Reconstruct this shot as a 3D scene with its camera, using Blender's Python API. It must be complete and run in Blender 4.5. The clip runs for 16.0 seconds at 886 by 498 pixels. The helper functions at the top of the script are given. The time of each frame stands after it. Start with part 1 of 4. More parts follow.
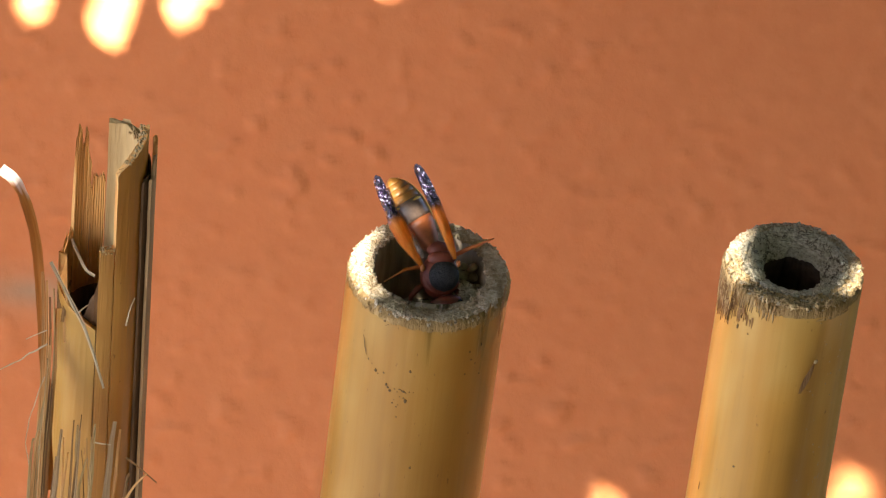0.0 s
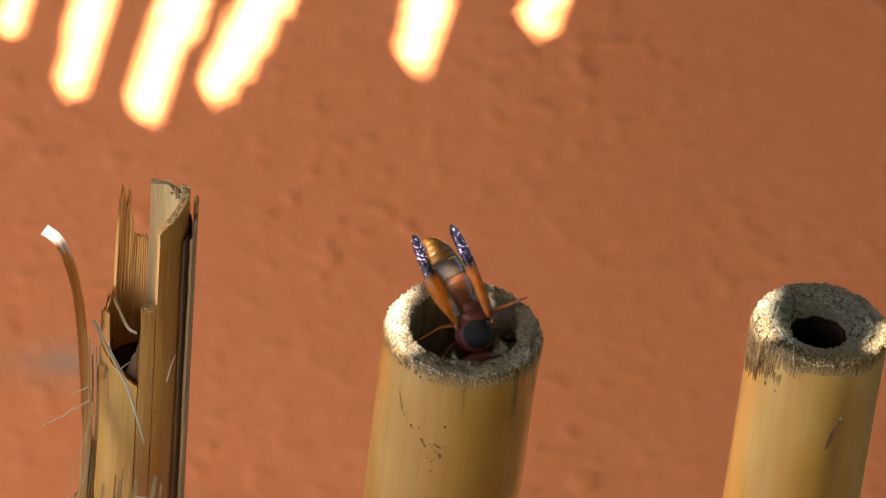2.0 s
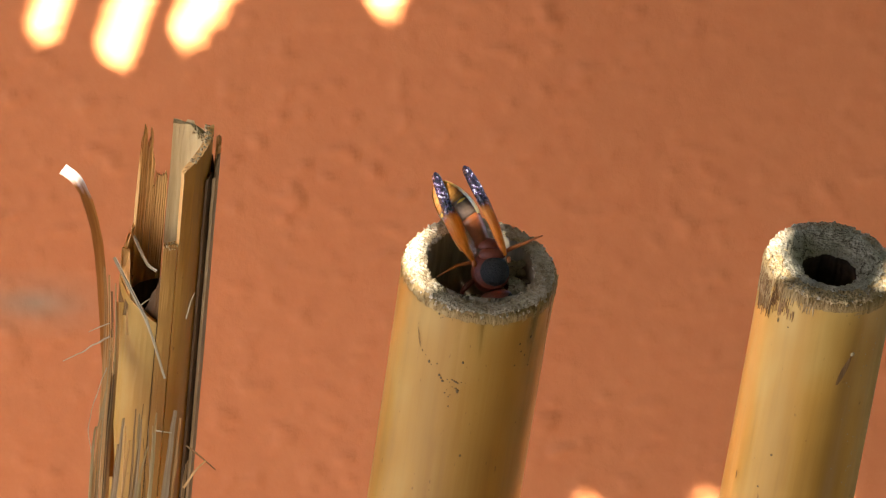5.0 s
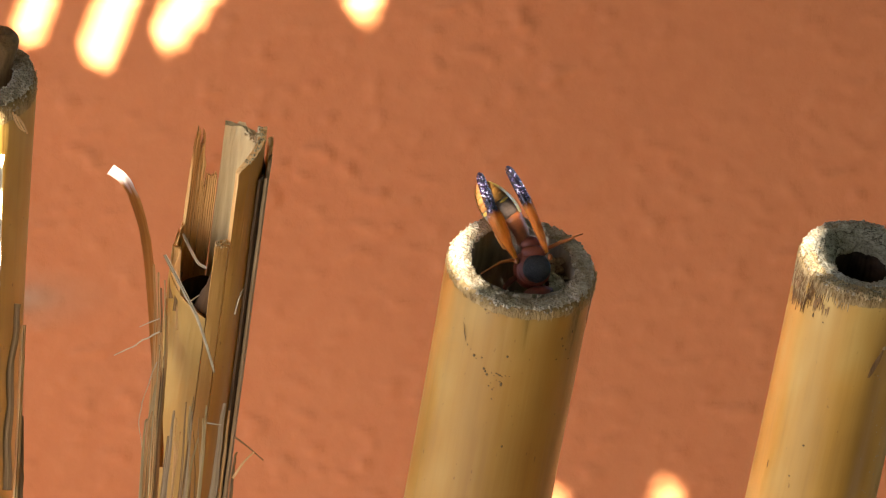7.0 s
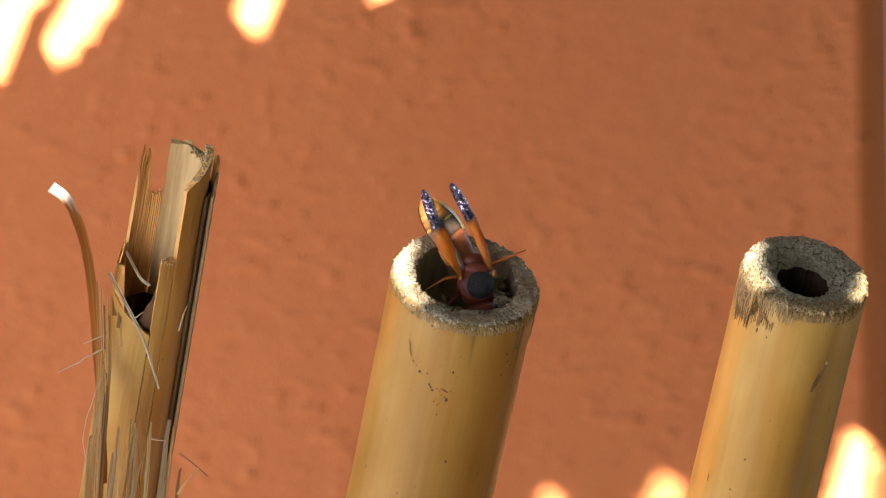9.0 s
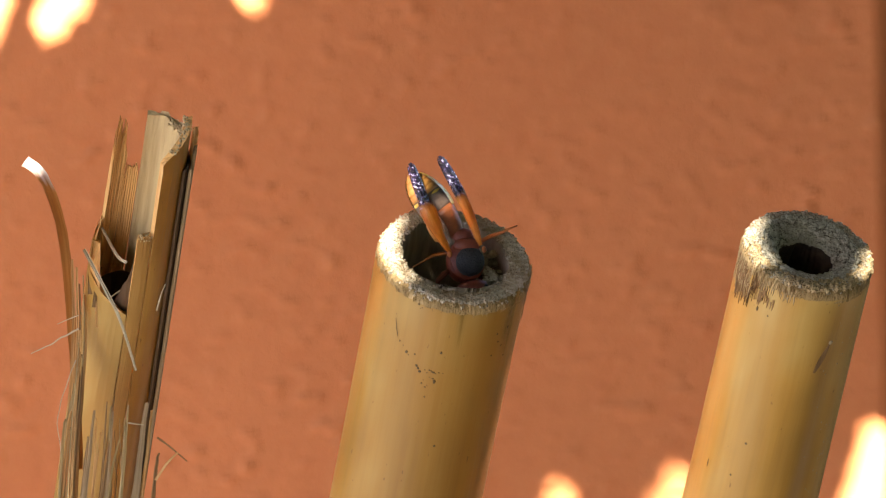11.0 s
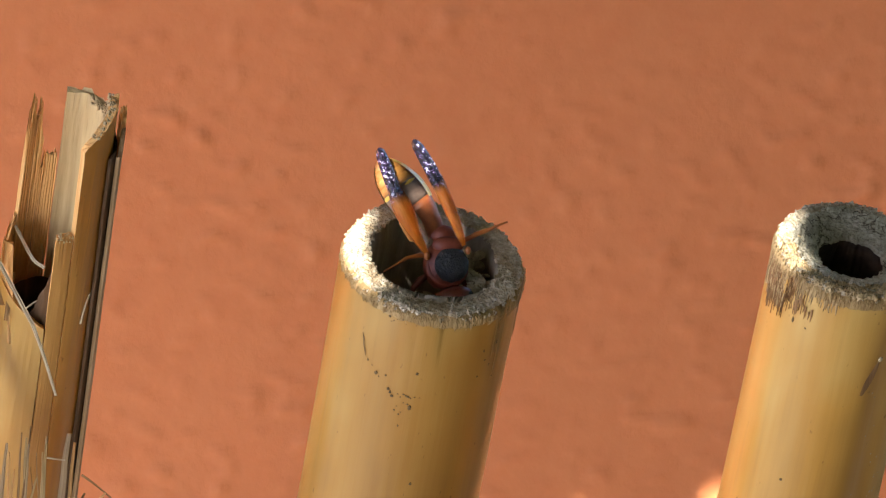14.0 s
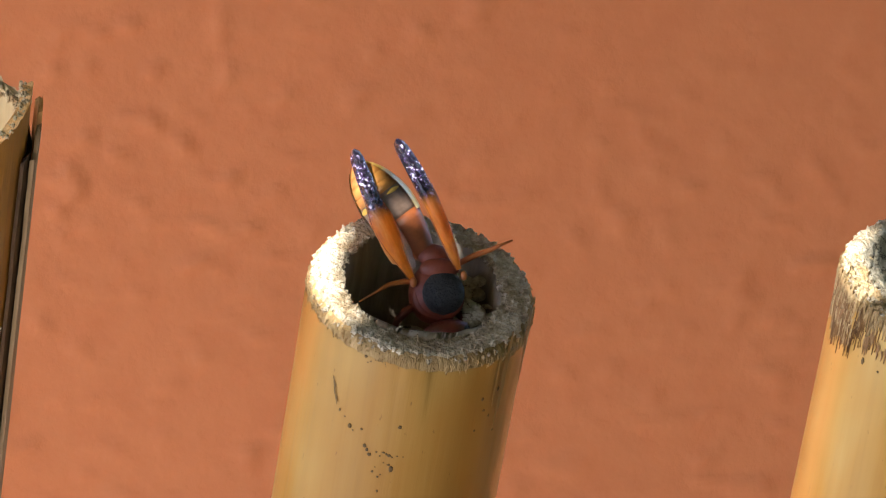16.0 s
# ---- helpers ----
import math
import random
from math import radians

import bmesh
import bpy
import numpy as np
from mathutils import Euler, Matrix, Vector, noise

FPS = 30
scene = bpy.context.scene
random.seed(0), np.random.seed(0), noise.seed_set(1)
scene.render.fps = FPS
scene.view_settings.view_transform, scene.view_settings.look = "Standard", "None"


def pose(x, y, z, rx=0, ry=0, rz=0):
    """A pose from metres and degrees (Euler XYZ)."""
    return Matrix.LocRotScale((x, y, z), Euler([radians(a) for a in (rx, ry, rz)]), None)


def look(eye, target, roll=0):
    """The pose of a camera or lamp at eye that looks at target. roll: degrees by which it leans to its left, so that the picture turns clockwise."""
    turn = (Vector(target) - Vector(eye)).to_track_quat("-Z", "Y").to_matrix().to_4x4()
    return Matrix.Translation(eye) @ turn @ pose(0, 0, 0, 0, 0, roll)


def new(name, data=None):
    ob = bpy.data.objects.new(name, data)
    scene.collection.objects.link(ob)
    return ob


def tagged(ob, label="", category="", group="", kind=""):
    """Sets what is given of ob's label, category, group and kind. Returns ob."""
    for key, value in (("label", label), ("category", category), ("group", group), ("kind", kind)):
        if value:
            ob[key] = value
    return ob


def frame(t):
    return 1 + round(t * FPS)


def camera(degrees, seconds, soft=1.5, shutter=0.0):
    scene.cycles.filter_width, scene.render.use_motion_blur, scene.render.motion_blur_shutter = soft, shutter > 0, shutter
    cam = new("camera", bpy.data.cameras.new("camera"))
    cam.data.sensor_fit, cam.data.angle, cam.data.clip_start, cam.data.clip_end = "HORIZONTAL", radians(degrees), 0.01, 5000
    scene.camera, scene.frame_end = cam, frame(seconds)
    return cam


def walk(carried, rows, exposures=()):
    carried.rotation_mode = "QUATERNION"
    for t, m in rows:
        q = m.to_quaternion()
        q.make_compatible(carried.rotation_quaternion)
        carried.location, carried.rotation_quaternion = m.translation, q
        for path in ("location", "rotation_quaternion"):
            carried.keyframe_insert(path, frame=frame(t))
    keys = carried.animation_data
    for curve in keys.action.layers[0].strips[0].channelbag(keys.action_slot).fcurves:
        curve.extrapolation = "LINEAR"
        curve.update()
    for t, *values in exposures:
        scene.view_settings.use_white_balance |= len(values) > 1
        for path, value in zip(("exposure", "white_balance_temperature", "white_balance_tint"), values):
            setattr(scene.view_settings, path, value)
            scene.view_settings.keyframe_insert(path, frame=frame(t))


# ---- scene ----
from math import sin, cos, pi, tan, exp

cam = camera(4.0, 16.0, soft=1.25)
# seconds, place, turn to the left, tilt, lean
PATH = [
    (0, 0.2789, -1.3692, 0.9622, 11.416, -25.256, -5.285),
    (0.5, 0.2848, -1.3857, 0.9720, 11.513, -25.203, -5.100),
    (1, 0.2867, -1.3926, 0.9689, 11.613, -24.927, -5.028),
    (1.5, 0.2866, -1.3940, 0.9738, 11.641, -24.947, -4.959),
    (2, 0.2813, -1.4079, 0.9640, 11.348, -24.444, -5.080),
    (2.5, 0.2717, -1.4112, 0.9578, 10.989, -24.368, -4.829),
    (3, 0.2638, -1.4159, 0.9607, 10.684, -24.559, -4.777),
    (3.5, 0.2519, -1.4166, 0.9645, 10.250, -24.699, -4.485),
    (4.1, 0.2414, -1.4289, 0.9695, 9.757, -24.704, -4.297),
    (4.8, 0.2291, -1.4432, 0.9754, 9.181, -24.710, -4.078),
    (5.5, 0.2168, -1.4575, 0.9813, 8.605, -24.716, -3.859),
    (6, 0.2080, -1.4677, 0.9855, 8.194, -24.720, -3.702),
    (6.5, 0.1718, -1.4808, 0.9943, 6.880, -24.883, -3.133),
    (7, 0.1433, -1.5047, 1.0065, 5.813, -24.961, -2.698),
    (7.5, 0.1261, -1.5150, 1.0090, 4.964, -24.904, -2.485),
    (8, 0.1045, -1.5178, 1.0121, 4.077, -24.969, -2.119),
    (8.5, 0.0873, -1.5151, 1.0117, 3.408, -25.001, -1.882),
    (9, 0.0726, -1.5160, 1.0192, 2.834, -25.203, -1.625),
    (9.6, 0.0773, -1.4992, 1.0082, 3.033, -25.134, -1.727),
    (10.3, 0.0827, -1.4795, 0.9954, 3.265, -25.054, -1.845),
    (11, 0.0882, -1.4599, 0.9826, 3.497, -24.973, -1.963),
    (11.5, 0.0921, -1.4459, 0.9734, 3.663, -24.916, -2.048),
    (12, 0.0941, -1.3943, 0.9509, 3.886, -24.969, -2.198),
    (12.5, 0.0945, -1.3760, 0.9444, 3.942, -25.062, -2.264),
    (13, 0.0888, -1.2943, 0.9081, 3.974, -25.235, -2.261),
    (13.5, 0.0870, -1.2256, 0.8829, 4.018, -25.369, -2.449),
    (14, 0.0963, -1.2219, 0.8835, 4.435, -25.403, -2.614),
    (14.5, 0.0954, -1.1829, 0.8607, 4.608, -25.280, -2.601),
    (15, 0.0980, -1.1163, 0.8321, 4.974, -25.306, -2.724),
    (15.5, 0.0946, -1.0622, 0.8079, 5.082, -25.304, -2.798),
    (16, 0.1022, -0.9924, 0.7712, 5.736, -25.107, -3.097),
]


def heading(x, y, z, yaw, tilt, lean):
    return pose(x, y, z, 90 + tilt, 0, yaw) @ pose(0, 0, 0, 0, 0, lean)


# seconds, exposure, white balance and tint
EXPOSURES = [(0, 5.08, 7560, 10), (1.5, 4.89, 7560, 10), (2, 4.84, 7560, 10), (2.5, 5.00, 7560, 10), (9, 5.04, 7560, 10), (11.5, 5.09, 7200, 10), (13, 5.20, 6880, 10), (14, 5.20, 6880, 10), (16, 5.13, 6880, 10)]
walk(cam, [(r[0], heading(*r[1:])) for r in PATH], EXPOSURES)

# ---- light ----
SUN = Vector((-0.30, -0.60, 0.74)).normalized()
world = bpy.data.worlds.new("sky")
scene.world = world
world.use_nodes = True
wn = world.node_tree.nodes
sky = wn.new("ShaderNodeTexSky")
sky.sky_type, sky.sun_disc = "NISHITA", False
sky.air_density, sky.dust_density = 0.20, 0.4
sky.sun_elevation = math.asin(SUN.z)
sky.sun_rotation = math.atan2(SUN.x, SUN.y)
world.node_tree.links.new(sky.outputs[0], wn["Background"].inputs[0])
wn["Background"].inputs[1].default_value = 0.05
sun = new("sun", bpy.data.lights.new("sun", "SUN"))
sun.data.energy, sun.data.angle, sun.data.color = 5.0, radians(0.53), (0.91, 0.945, 1.0)
sun.matrix_basis = look(SUN * 3, (0, 0, 0))


# ---- materials ----
def material(name, rough=0.6, metal=0.0, spec=0.5):
    m = bpy.data.materials.new(name)
    m.use_nodes = True
    b = m.node_tree.nodes["Principled BSDF"]
    b.inputs["Roughness"].default_value = rough
    b.inputs["Metallic"].default_value = metal
    b.inputs["Specular IOR Level"].default_value = spec
    return m, m.node_tree.nodes, m.node_tree.links, b


def coords(nodes, links, scale=(1, 1, 1), kind="Object"):
    tc, mp = nodes.new("ShaderNodeTexCoord"), nodes.new("ShaderNodeMapping")
    mp.inputs["Scale"].default_value = scale
    links.new(tc.outputs[kind], mp.inputs[0])
    return mp.outputs[0]


def noise_tex(nodes, links, vec, scale, detail=4, rough=0.55):
    n = nodes.new("ShaderNodeTexNoise")
    n.inputs["Scale"].default_value, n.inputs["Detail"].default_value, n.inputs["Roughness"].default_value = scale, detail, rough
    links.new(vec, n.inputs["Vector"])
    return n.outputs["Fac"]


def ramp(nodes, links, fac, stops):
    r = nodes.new("ShaderNodeValToRGB")
    el = r.color_ramp.elements
    while len(el) < len(stops):
        el.new(0.5)
    for e, (p, c) in zip(el, stops):
        e.position, e.color = p, (*c, 1) if len(c) == 3 else c
    links.new(fac, r.inputs[0])
    return r.outputs[0]


def blend(nodes, links, fac, a, b, mode="MIX"):
    m = nodes.new("ShaderNodeMix")
    m.data_type, m.blend_type = "RGBA", mode
    for socket, value in ((m.inputs[0], fac), (m.inputs[6], a), (m.inputs[7], b)):
        if isinstance(value, (int, float)):
            socket.default_value = value
        elif isinstance(value, tuple):
            socket.default_value = (*value, 1)
        else:
            links.new(value, socket)
    return m.outputs[2]


def relief(nodes, links, b, height, distance, strength=1.0):
    n = nodes.new("ShaderNodeBump")
    n.inputs["Strength"].default_value, n.inputs["Distance"].default_value = strength, distance
    links.new(height, n.inputs["Height"])
    links.new(n.outputs[0], b.inputs["Normal"])
    return n


def speckled(name, dark, light, scale, rough=0.7, stretch=(1, 1, 1), bump=0.0002, spec=0.4, mid=None, kind="Object"):
    """Two-tone surface with grain at two scales."""
    m, n, l, b = material(name, rough, spec=spec)
    v = coords(n, l, stretch, kind)
    fine, broad = noise_tex(n, l, v, scale, 6, 0.6), noise_tex(n, l, v, scale * 0.17, 3)
    stops = [(0.3, dark), (0.7, light)] if mid is None else [(0.25, dark), (0.5, mid), (0.75, light)]
    c = ramp(n, l, fine, stops)
    c = blend(n, l, 0.35, c, ramp(n, l, broad, [(0.35, dark), (0.65, light)]))
    l.new(c, b.inputs["Base Color"])
    relief(n, l, b, fine, bump)
    return m


def bamboo(name, pale, gold, brown):
    """Smooth golden cane skin: long streaks, broad tone shifts, small dark flecks."""
    m, n, l, b = material(name, 0.36, spec=0.30)
    v = coords(n, l)
    long_v = coords(n, l, (1, 1, 0.035))
    mid_v = coords(n, l, (1, 1, 0.12))
    streak = noise_tex(n, l, long_v, 900, 5, 0.6)
    broad = noise_tex(n, l, mid_v, 130, 3)
    cloud = noise_tex(n, l, coords(n, l, (1, 1, 0.5)), 70, 3)
    c = ramp(n, l, broad, [(0.30, gold), (0.55, pale), (0.75, gold)])
    c = blend(n, l, 0.38, c, ramp(n, l, streak, [(0.3, brown), (0.5, gold), (0.7, pale)]))
    c = blend(n, l, 0.58, c, ramp(n, l, cloud, [(0.34, tuple(0.5 * (g + h) for g, h in zip(gold, brown))), (0.48, gold), (0.64, pale)]))
    fleck = noise_tex(n, l, coords(n, l, (1, 1, 0.4)), 1500, 2)
    c = blend(n, l, ramp(n, l, fleck, [(0.71, (0, 0, 0)), (0.76, (0.7, 0.7, 0.7))]), c, brown)
    info, hsv, vr = n.new("ShaderNodeObjectInfo"), n.new("ShaderNodeHueSaturation"), n.new("ShaderNodeMapRange")
    vr.inputs["To Min"].default_value, vr.inputs["To Max"].default_value = 0.95, 1.05
    l.new(info.outputs["Random"], vr.inputs["Value"])
    l.new(vr.outputs[0], hsv.inputs["Value"])
    l.new(c, hsv.inputs["Color"])
    l.new(hsv.outputs[0], b.inputs["Base Color"])
    r = n.new("ShaderNodeMapRange")
    r.inputs["To Min"].default_value, r.inputs["To Max"].default_value = 0.28, 0.46
    l.new(cloud, r.inputs["Value"])
    l.new(r.outputs[0], b.inputs["Roughness"])
    relief(n, l, b, streak, 0.00006)
    return m


def plaster():
    m, n, l, b = material("terracotta_plaster", 0.75, spec=0.3)
    v = coords(n, l)
    broad = noise_tex(n, l, v, 9, 4)
    fine = noise_tex(n, l, v, 260, 6, 0.6)
    c = ramp(n, l, broad, [(0.35, (0.465, 0.145, 0.047)), (0.65, (0.505, 0.168, 0.058))])
    c = blend(n, l, 0.16, c, ramp(n, l, fine, [(0.3, (0.42, 0.110, 0.034)), (0.7, (0.61, 0.205, 0.075))]))
    # a dull grey-green smear of old dirt
    d = n.new("ShaderNodeVectorMath")
    d.operation = "DISTANCE"
    d.inputs[1].default_value = (-0.0916 * 0.5, 0, 0.2125 * 1.3)
    l.new(coords(n, l, (0.5, 0, 1.3)), d.inputs[0])
    smear = ramp(n, l, d.outputs["Value"], [(0.0, (0.8, 0.8, 0.8)), (0.0022, (0.6, 0.6, 0.6)), (0.0048, (0, 0, 0))])
    c = blend(n, l, smear, c, (0.27, 0.19, 0.115))
    l.new(c, b.inputs["Base Color"])
    relief(n, l, b, fine, 0.00016)
    return m


CANE = bamboo("cane_skin", (0.53, 0.332, 0.096), (0.45, 0.218, 0.035), (0.19, 0.080, 0.016))
# darker copy of the cane skin, for the middle and split canes
CANE_DARK_TAN = bamboo("dark_tan_cane_skin", (0.42, 0.248, 0.066), (0.34, 0.155, 0.024), (0.155, 0.068, 0.016))
CUT = speckled("cut_fibre", (0.19, 0.115, 0.05), (0.86, 0.78, 0.62), 1700, 0.9, bump=0.0009, mid=(0.55, 0.41, 0.235))
FRAY = speckled("frayed_edge", (0.20, 0.11, 0.035), (0.64, 0.43, 0.19), 1700, 0.85, (1, 1, 0.2), 0.0004, mid=(0.33, 0.20, 0.07))
INNER = speckled("cane_lining", (0.15, 0.11, 0.07), (0.44, 0.35, 0.24), 700, 0.8, (1, 1, 0.2), 0.0002)


def mud():
    """Pale crumbling mud with a few ragged cracks."""
    m, n, l, b = material("dried_mud", 0.95, spec=0.2)
    v = coords(n, l)
    fine, broad = noise_tex(n, l, v, 1900, 6, 0.7), noise_tex(n, l, v, 330, 3)
    c = ramp(n, l, fine, [(0.28, (0.24, 0.19, 0.115)), (0.5, (0.57, 0.49, 0.34)), (0.72, (0.80, 0.72, 0.55))])
    c = blend(n, l, 0.35, c, ramp(n, l, broad, [(0.35, (0.30, 0.245, 0.155)), (0.65, (0.66, 0.58, 0.44))]))
    vein = noise_tex(n, l, coords(n, l, (1, 1, 1.7)), 430, 4, 0.6)
    line = ramp(n, l, vein, [(0.474, (0, 0, 0)), (0.492, (1, 1, 1)), (0.508, (1, 1, 1)), (0.526, (0, 0, 0))])
    where = ramp(n, l, noise_tex(n, l, v, 240, 2), [(0.44, (0, 0, 0)), (0.52, (0.9, 0.9, 0.9))])
    crack = blend(n, l, 1.0, line, where, "MULTIPLY")
    l.new(blend(n, l, crack, c, (0.09, 0.055, 0.03)), b.inputs["Base Color"])
    relief(n, l, b, fine, 0.0007)
    return m


MUD = mud()
PLASTER = plaster()
LEAF = speckled("shade_leaf", (0.03, 0.06, 0.015), (0.07, 0.12, 0.03), 60, 0.5)


def leaf_dimmer(name, clear):
    """Part-clear leaf sheet, added to dim the sun to a set share."""
    m, n, l, b = material(name, 0.6)
    b.inputs["Base Color"].default_value = (0.10, 0.14, 0.04, 1)
    b.inputs["Alpha"].default_value = 1 - clear
    return m


THIN = leaf_dimmer("thin_leaf_dimmer", 0.85)
GAUZE = leaf_dimmer("gauzy_leaf_dimmer", 0.095)
LACY = leaf_dimmer("lacy_leaf_dimmer", 0.36)
FRAYED = leaf_dimmer("frayed_leaf_dimmer", 0.16)
SOIL = speckled("soil", (0.009, 0.006, 0.004), (0.022, 0.015, 0.010), 40, 0.9, bump=0.002)
SPLINT = speckled("split_fibre", (0.46, 0.17, 0.035), (0.92, 0.62, 0.26), 1700, 0.7, (1, 1, 0.045), 0.0004, mid=(0.82, 0.42, 0.115))
PALE = speckled("pale_fibre", (0.28, 0.19, 0.09), (0.62, 0.48, 0.29), 1200, 0.75, (1, 1, 0.15), 0.0001)
PITH = speckled("straw_pith", (0.27, 0.165, 0.06), (0.62, 0.44, 0.21), 1200, 0.75, (1, 1, 0.06), 0.0002, mid=(0.45, 0.305, 0.13))


def curled_skin():
    """Torn orange skin, painted pale towards its free end for the sun there."""
    m, n, l, b = material("curled_skin", 0.6, spec=0.35)
    fine = noise_tex(n, l, coords(n, l, (1, 0.04, 1), "UV"), 1500, 5)
    c = ramp(n, l, fine, [(0.30, (0.27, 0.085, 0.013)), (0.5, (0.50, 0.18, 0.030)), (0.70, (0.64, 0.31, 0.08))])
    sep, add = n.new("ShaderNodeSeparateXYZ"), n.new("ShaderNodeMath")
    l.new(coords(n, l), sep.inputs[0])
    add.operation, add.inputs[1].default_value = "MULTIPLY_ADD", 0.004
    l.new(fine, add.inputs[0])
    l.new(sep.outputs["Z"], add.inputs[2])
    # sunlight on the tip, put into the colour as a pale end
    rng = n.new("ShaderNodeMapRange")
    rng.inputs["From Min"].default_value, rng.inputs["From Max"].default_value = 0.0084, 0.0097
    l.new(add.outputs[0], rng.inputs["Value"])
    l.new(blend(n, l, rng.outputs[0], c, (0.86, 0.81, 0.72)), b.inputs["Base Color"])
    relief(n, l, b, fine, 0.0001)
    return m


STRAW = curled_skin()


def shine_through(m, colour, share):
    """Lets daylight glow through a thin fibrous strip."""
    n, l = m.node_tree.nodes, m.node_tree.links
    mix, glow = n.new("ShaderNodeMixShader"), n.new("ShaderNodeBsdfTranslucent")
    glow.inputs["Color"].default_value = (*colour, 1)
    mix.inputs[0].default_value = share
    l.new(n["Principled BSDF"].outputs[0], mix.inputs[1])
    l.new(glow.outputs[0], mix.inputs[2])
    l.new(mix.outputs[0], n["Material Output"].inputs[0])


shine_through(STRAW, (0.72, 0.34, 0.09), 0.25)
shine_through(SPLINT, (0.88, 0.50, 0.19), 0.15)
GREY = speckled("weathered_sheath", (0.15, 0.08, 0.03), (0.40, 0.26, 0.13), 1300, 0.75, (1, 1, 0.06), 0.0003, mid=(0.27, 0.165, 0.075))
PEEL = speckled("peeling_bark", (0.19, 0.105, 0.033), (0.66, 0.46, 0.22), 2100, 0.8, (1, 1, 0.07), 0.0003, mid=(0.45, 0.295, 0.125))
TUFTS = speckled("torn_clump", (0.27, 0.155, 0.055), (0.84, 0.63, 0.36), 2400, 0.9, bump=0.0006, mid=(0.58, 0.405, 0.19))
SMEAR = speckled("dull_smear", (0.23, 0.125, 0.030), (0.32, 0.185, 0.048), 800, 0.55, (1, 1, 0.1), 0.0001)
BROWN = speckled("brown_fibre", (0.10, 0.045, 0.013), (0.40, 0.21, 0.075), 1500, 0.75, (1, 1, 0.1), 0.0002)


def strand(name, dark, mid, light):
    """Fibre grain that runs along a strip."""
    return speckled(name, dark, light, 1700, 0.75, (1, 0.03, 1), 0.0002, mid=mid, kind="UV")


ORANGE_STRAND = strand("orange_strand", (0.34, 0.14, 0.035), (0.60, 0.30, 0.09), (0.78, 0.48, 0.20))
STRAW_STRAND = strand("straw_strand", (0.22, 0.12, 0.035), (0.42, 0.26, 0.095), (0.64, 0.46, 0.22))
BROWN_STRAND = strand("brown_strand", (0.10, 0.045, 0.012), (0.25, 0.125, 0.04), (0.42, 0.24, 0.09))
GREY_STRAND = strand("dull_strand", (0.19, 0.105, 0.04), (0.35, 0.22, 0.105), (0.52, 0.35, 0.18))
PALE_STRAND = strand("pale_strand", (0.34, 0.24, 0.12), (0.52, 0.40, 0.24), (0.70, 0.57, 0.38))
# dark colour that stands for shade in the split cane's hollow and gaps
RECESS_SHADE = speckled("recess_shade", (0.045, 0.022, 0.010), (0.14, 0.075, 0.032), 800, 0.9, (1, 1, 0.2))
# darker amber skin; shade of the split cane's right side is in its colour
CANE_AMBER_SHADED = bamboo("shaded_amber_cane_skin", (0.40, 0.205, 0.042), (0.30, 0.122, 0.016), (0.15, 0.06, 0.01))
SHADE_BOARD = speckled("shade_board", (0.10, 0.07, 0.04), (0.20, 0.14, 0.09), 30, 0.8, (0.05, 1, 1), 0.001)
SPECK = speckled("dark_fleck", (0.075, 0.042, 0.012), (0.18, 0.105, 0.034), 2000, 0.8)
BURROW_SHADE = speckled("burrow_shade", (0.04, 0.02, 0.012), (0.11, 0.06, 0.035), 900, 0.9)
GREENLEAF = speckled("sunny_leaf", (0.16, 0.22, 0.02), (0.34, 0.38, 0.05), 90, 0.5)
CHITIN = speckled("red_brown_chitin", (0.085, 0.014, 0.006), (0.22, 0.042, 0.014), 900, 0.58, bump=0.00006, spec=0.4)
BLACK = speckled("black_chitin", (0.004, 0.004, 0.004), (0.03, 0.026, 0.022), 3500, 0.62, bump=0.00025, spec=0.35)
AMBER = speckled("amber_chitin", (0.36, 0.13, 0.02), (0.60, 0.26, 0.055), 700, 0.3, bump=0.00002, spec=0.6)
YELLOW = speckled("yellow_chitin", (0.70, 0.42, 0.05), (0.85, 0.58, 0.12), 800, 0.35, bump=0.00002)
RUST = speckled("rust_chitin", (0.14, 0.034, 0.010), (0.32, 0.085, 0.022), 700, 0.5, bump=0.00003, spec=0.5)
SMOKE = speckled("smoky_grey_chitin", (0.085, 0.05, 0.034), (0.21, 0.135, 0.095), 1500, 0.36, bump=0.00005, spec=0.55)
HONEY = speckled("honey_chitin", (0.27, 0.10, 0.02), (0.50, 0.22, 0.05), 800, 0.32, bump=0.00003, spec=0.6)
LEG = speckled("orange_leg", (0.28, 0.07, 0.015), (0.50, 0.16, 0.035), 900, 0.4, bump=0.00002)


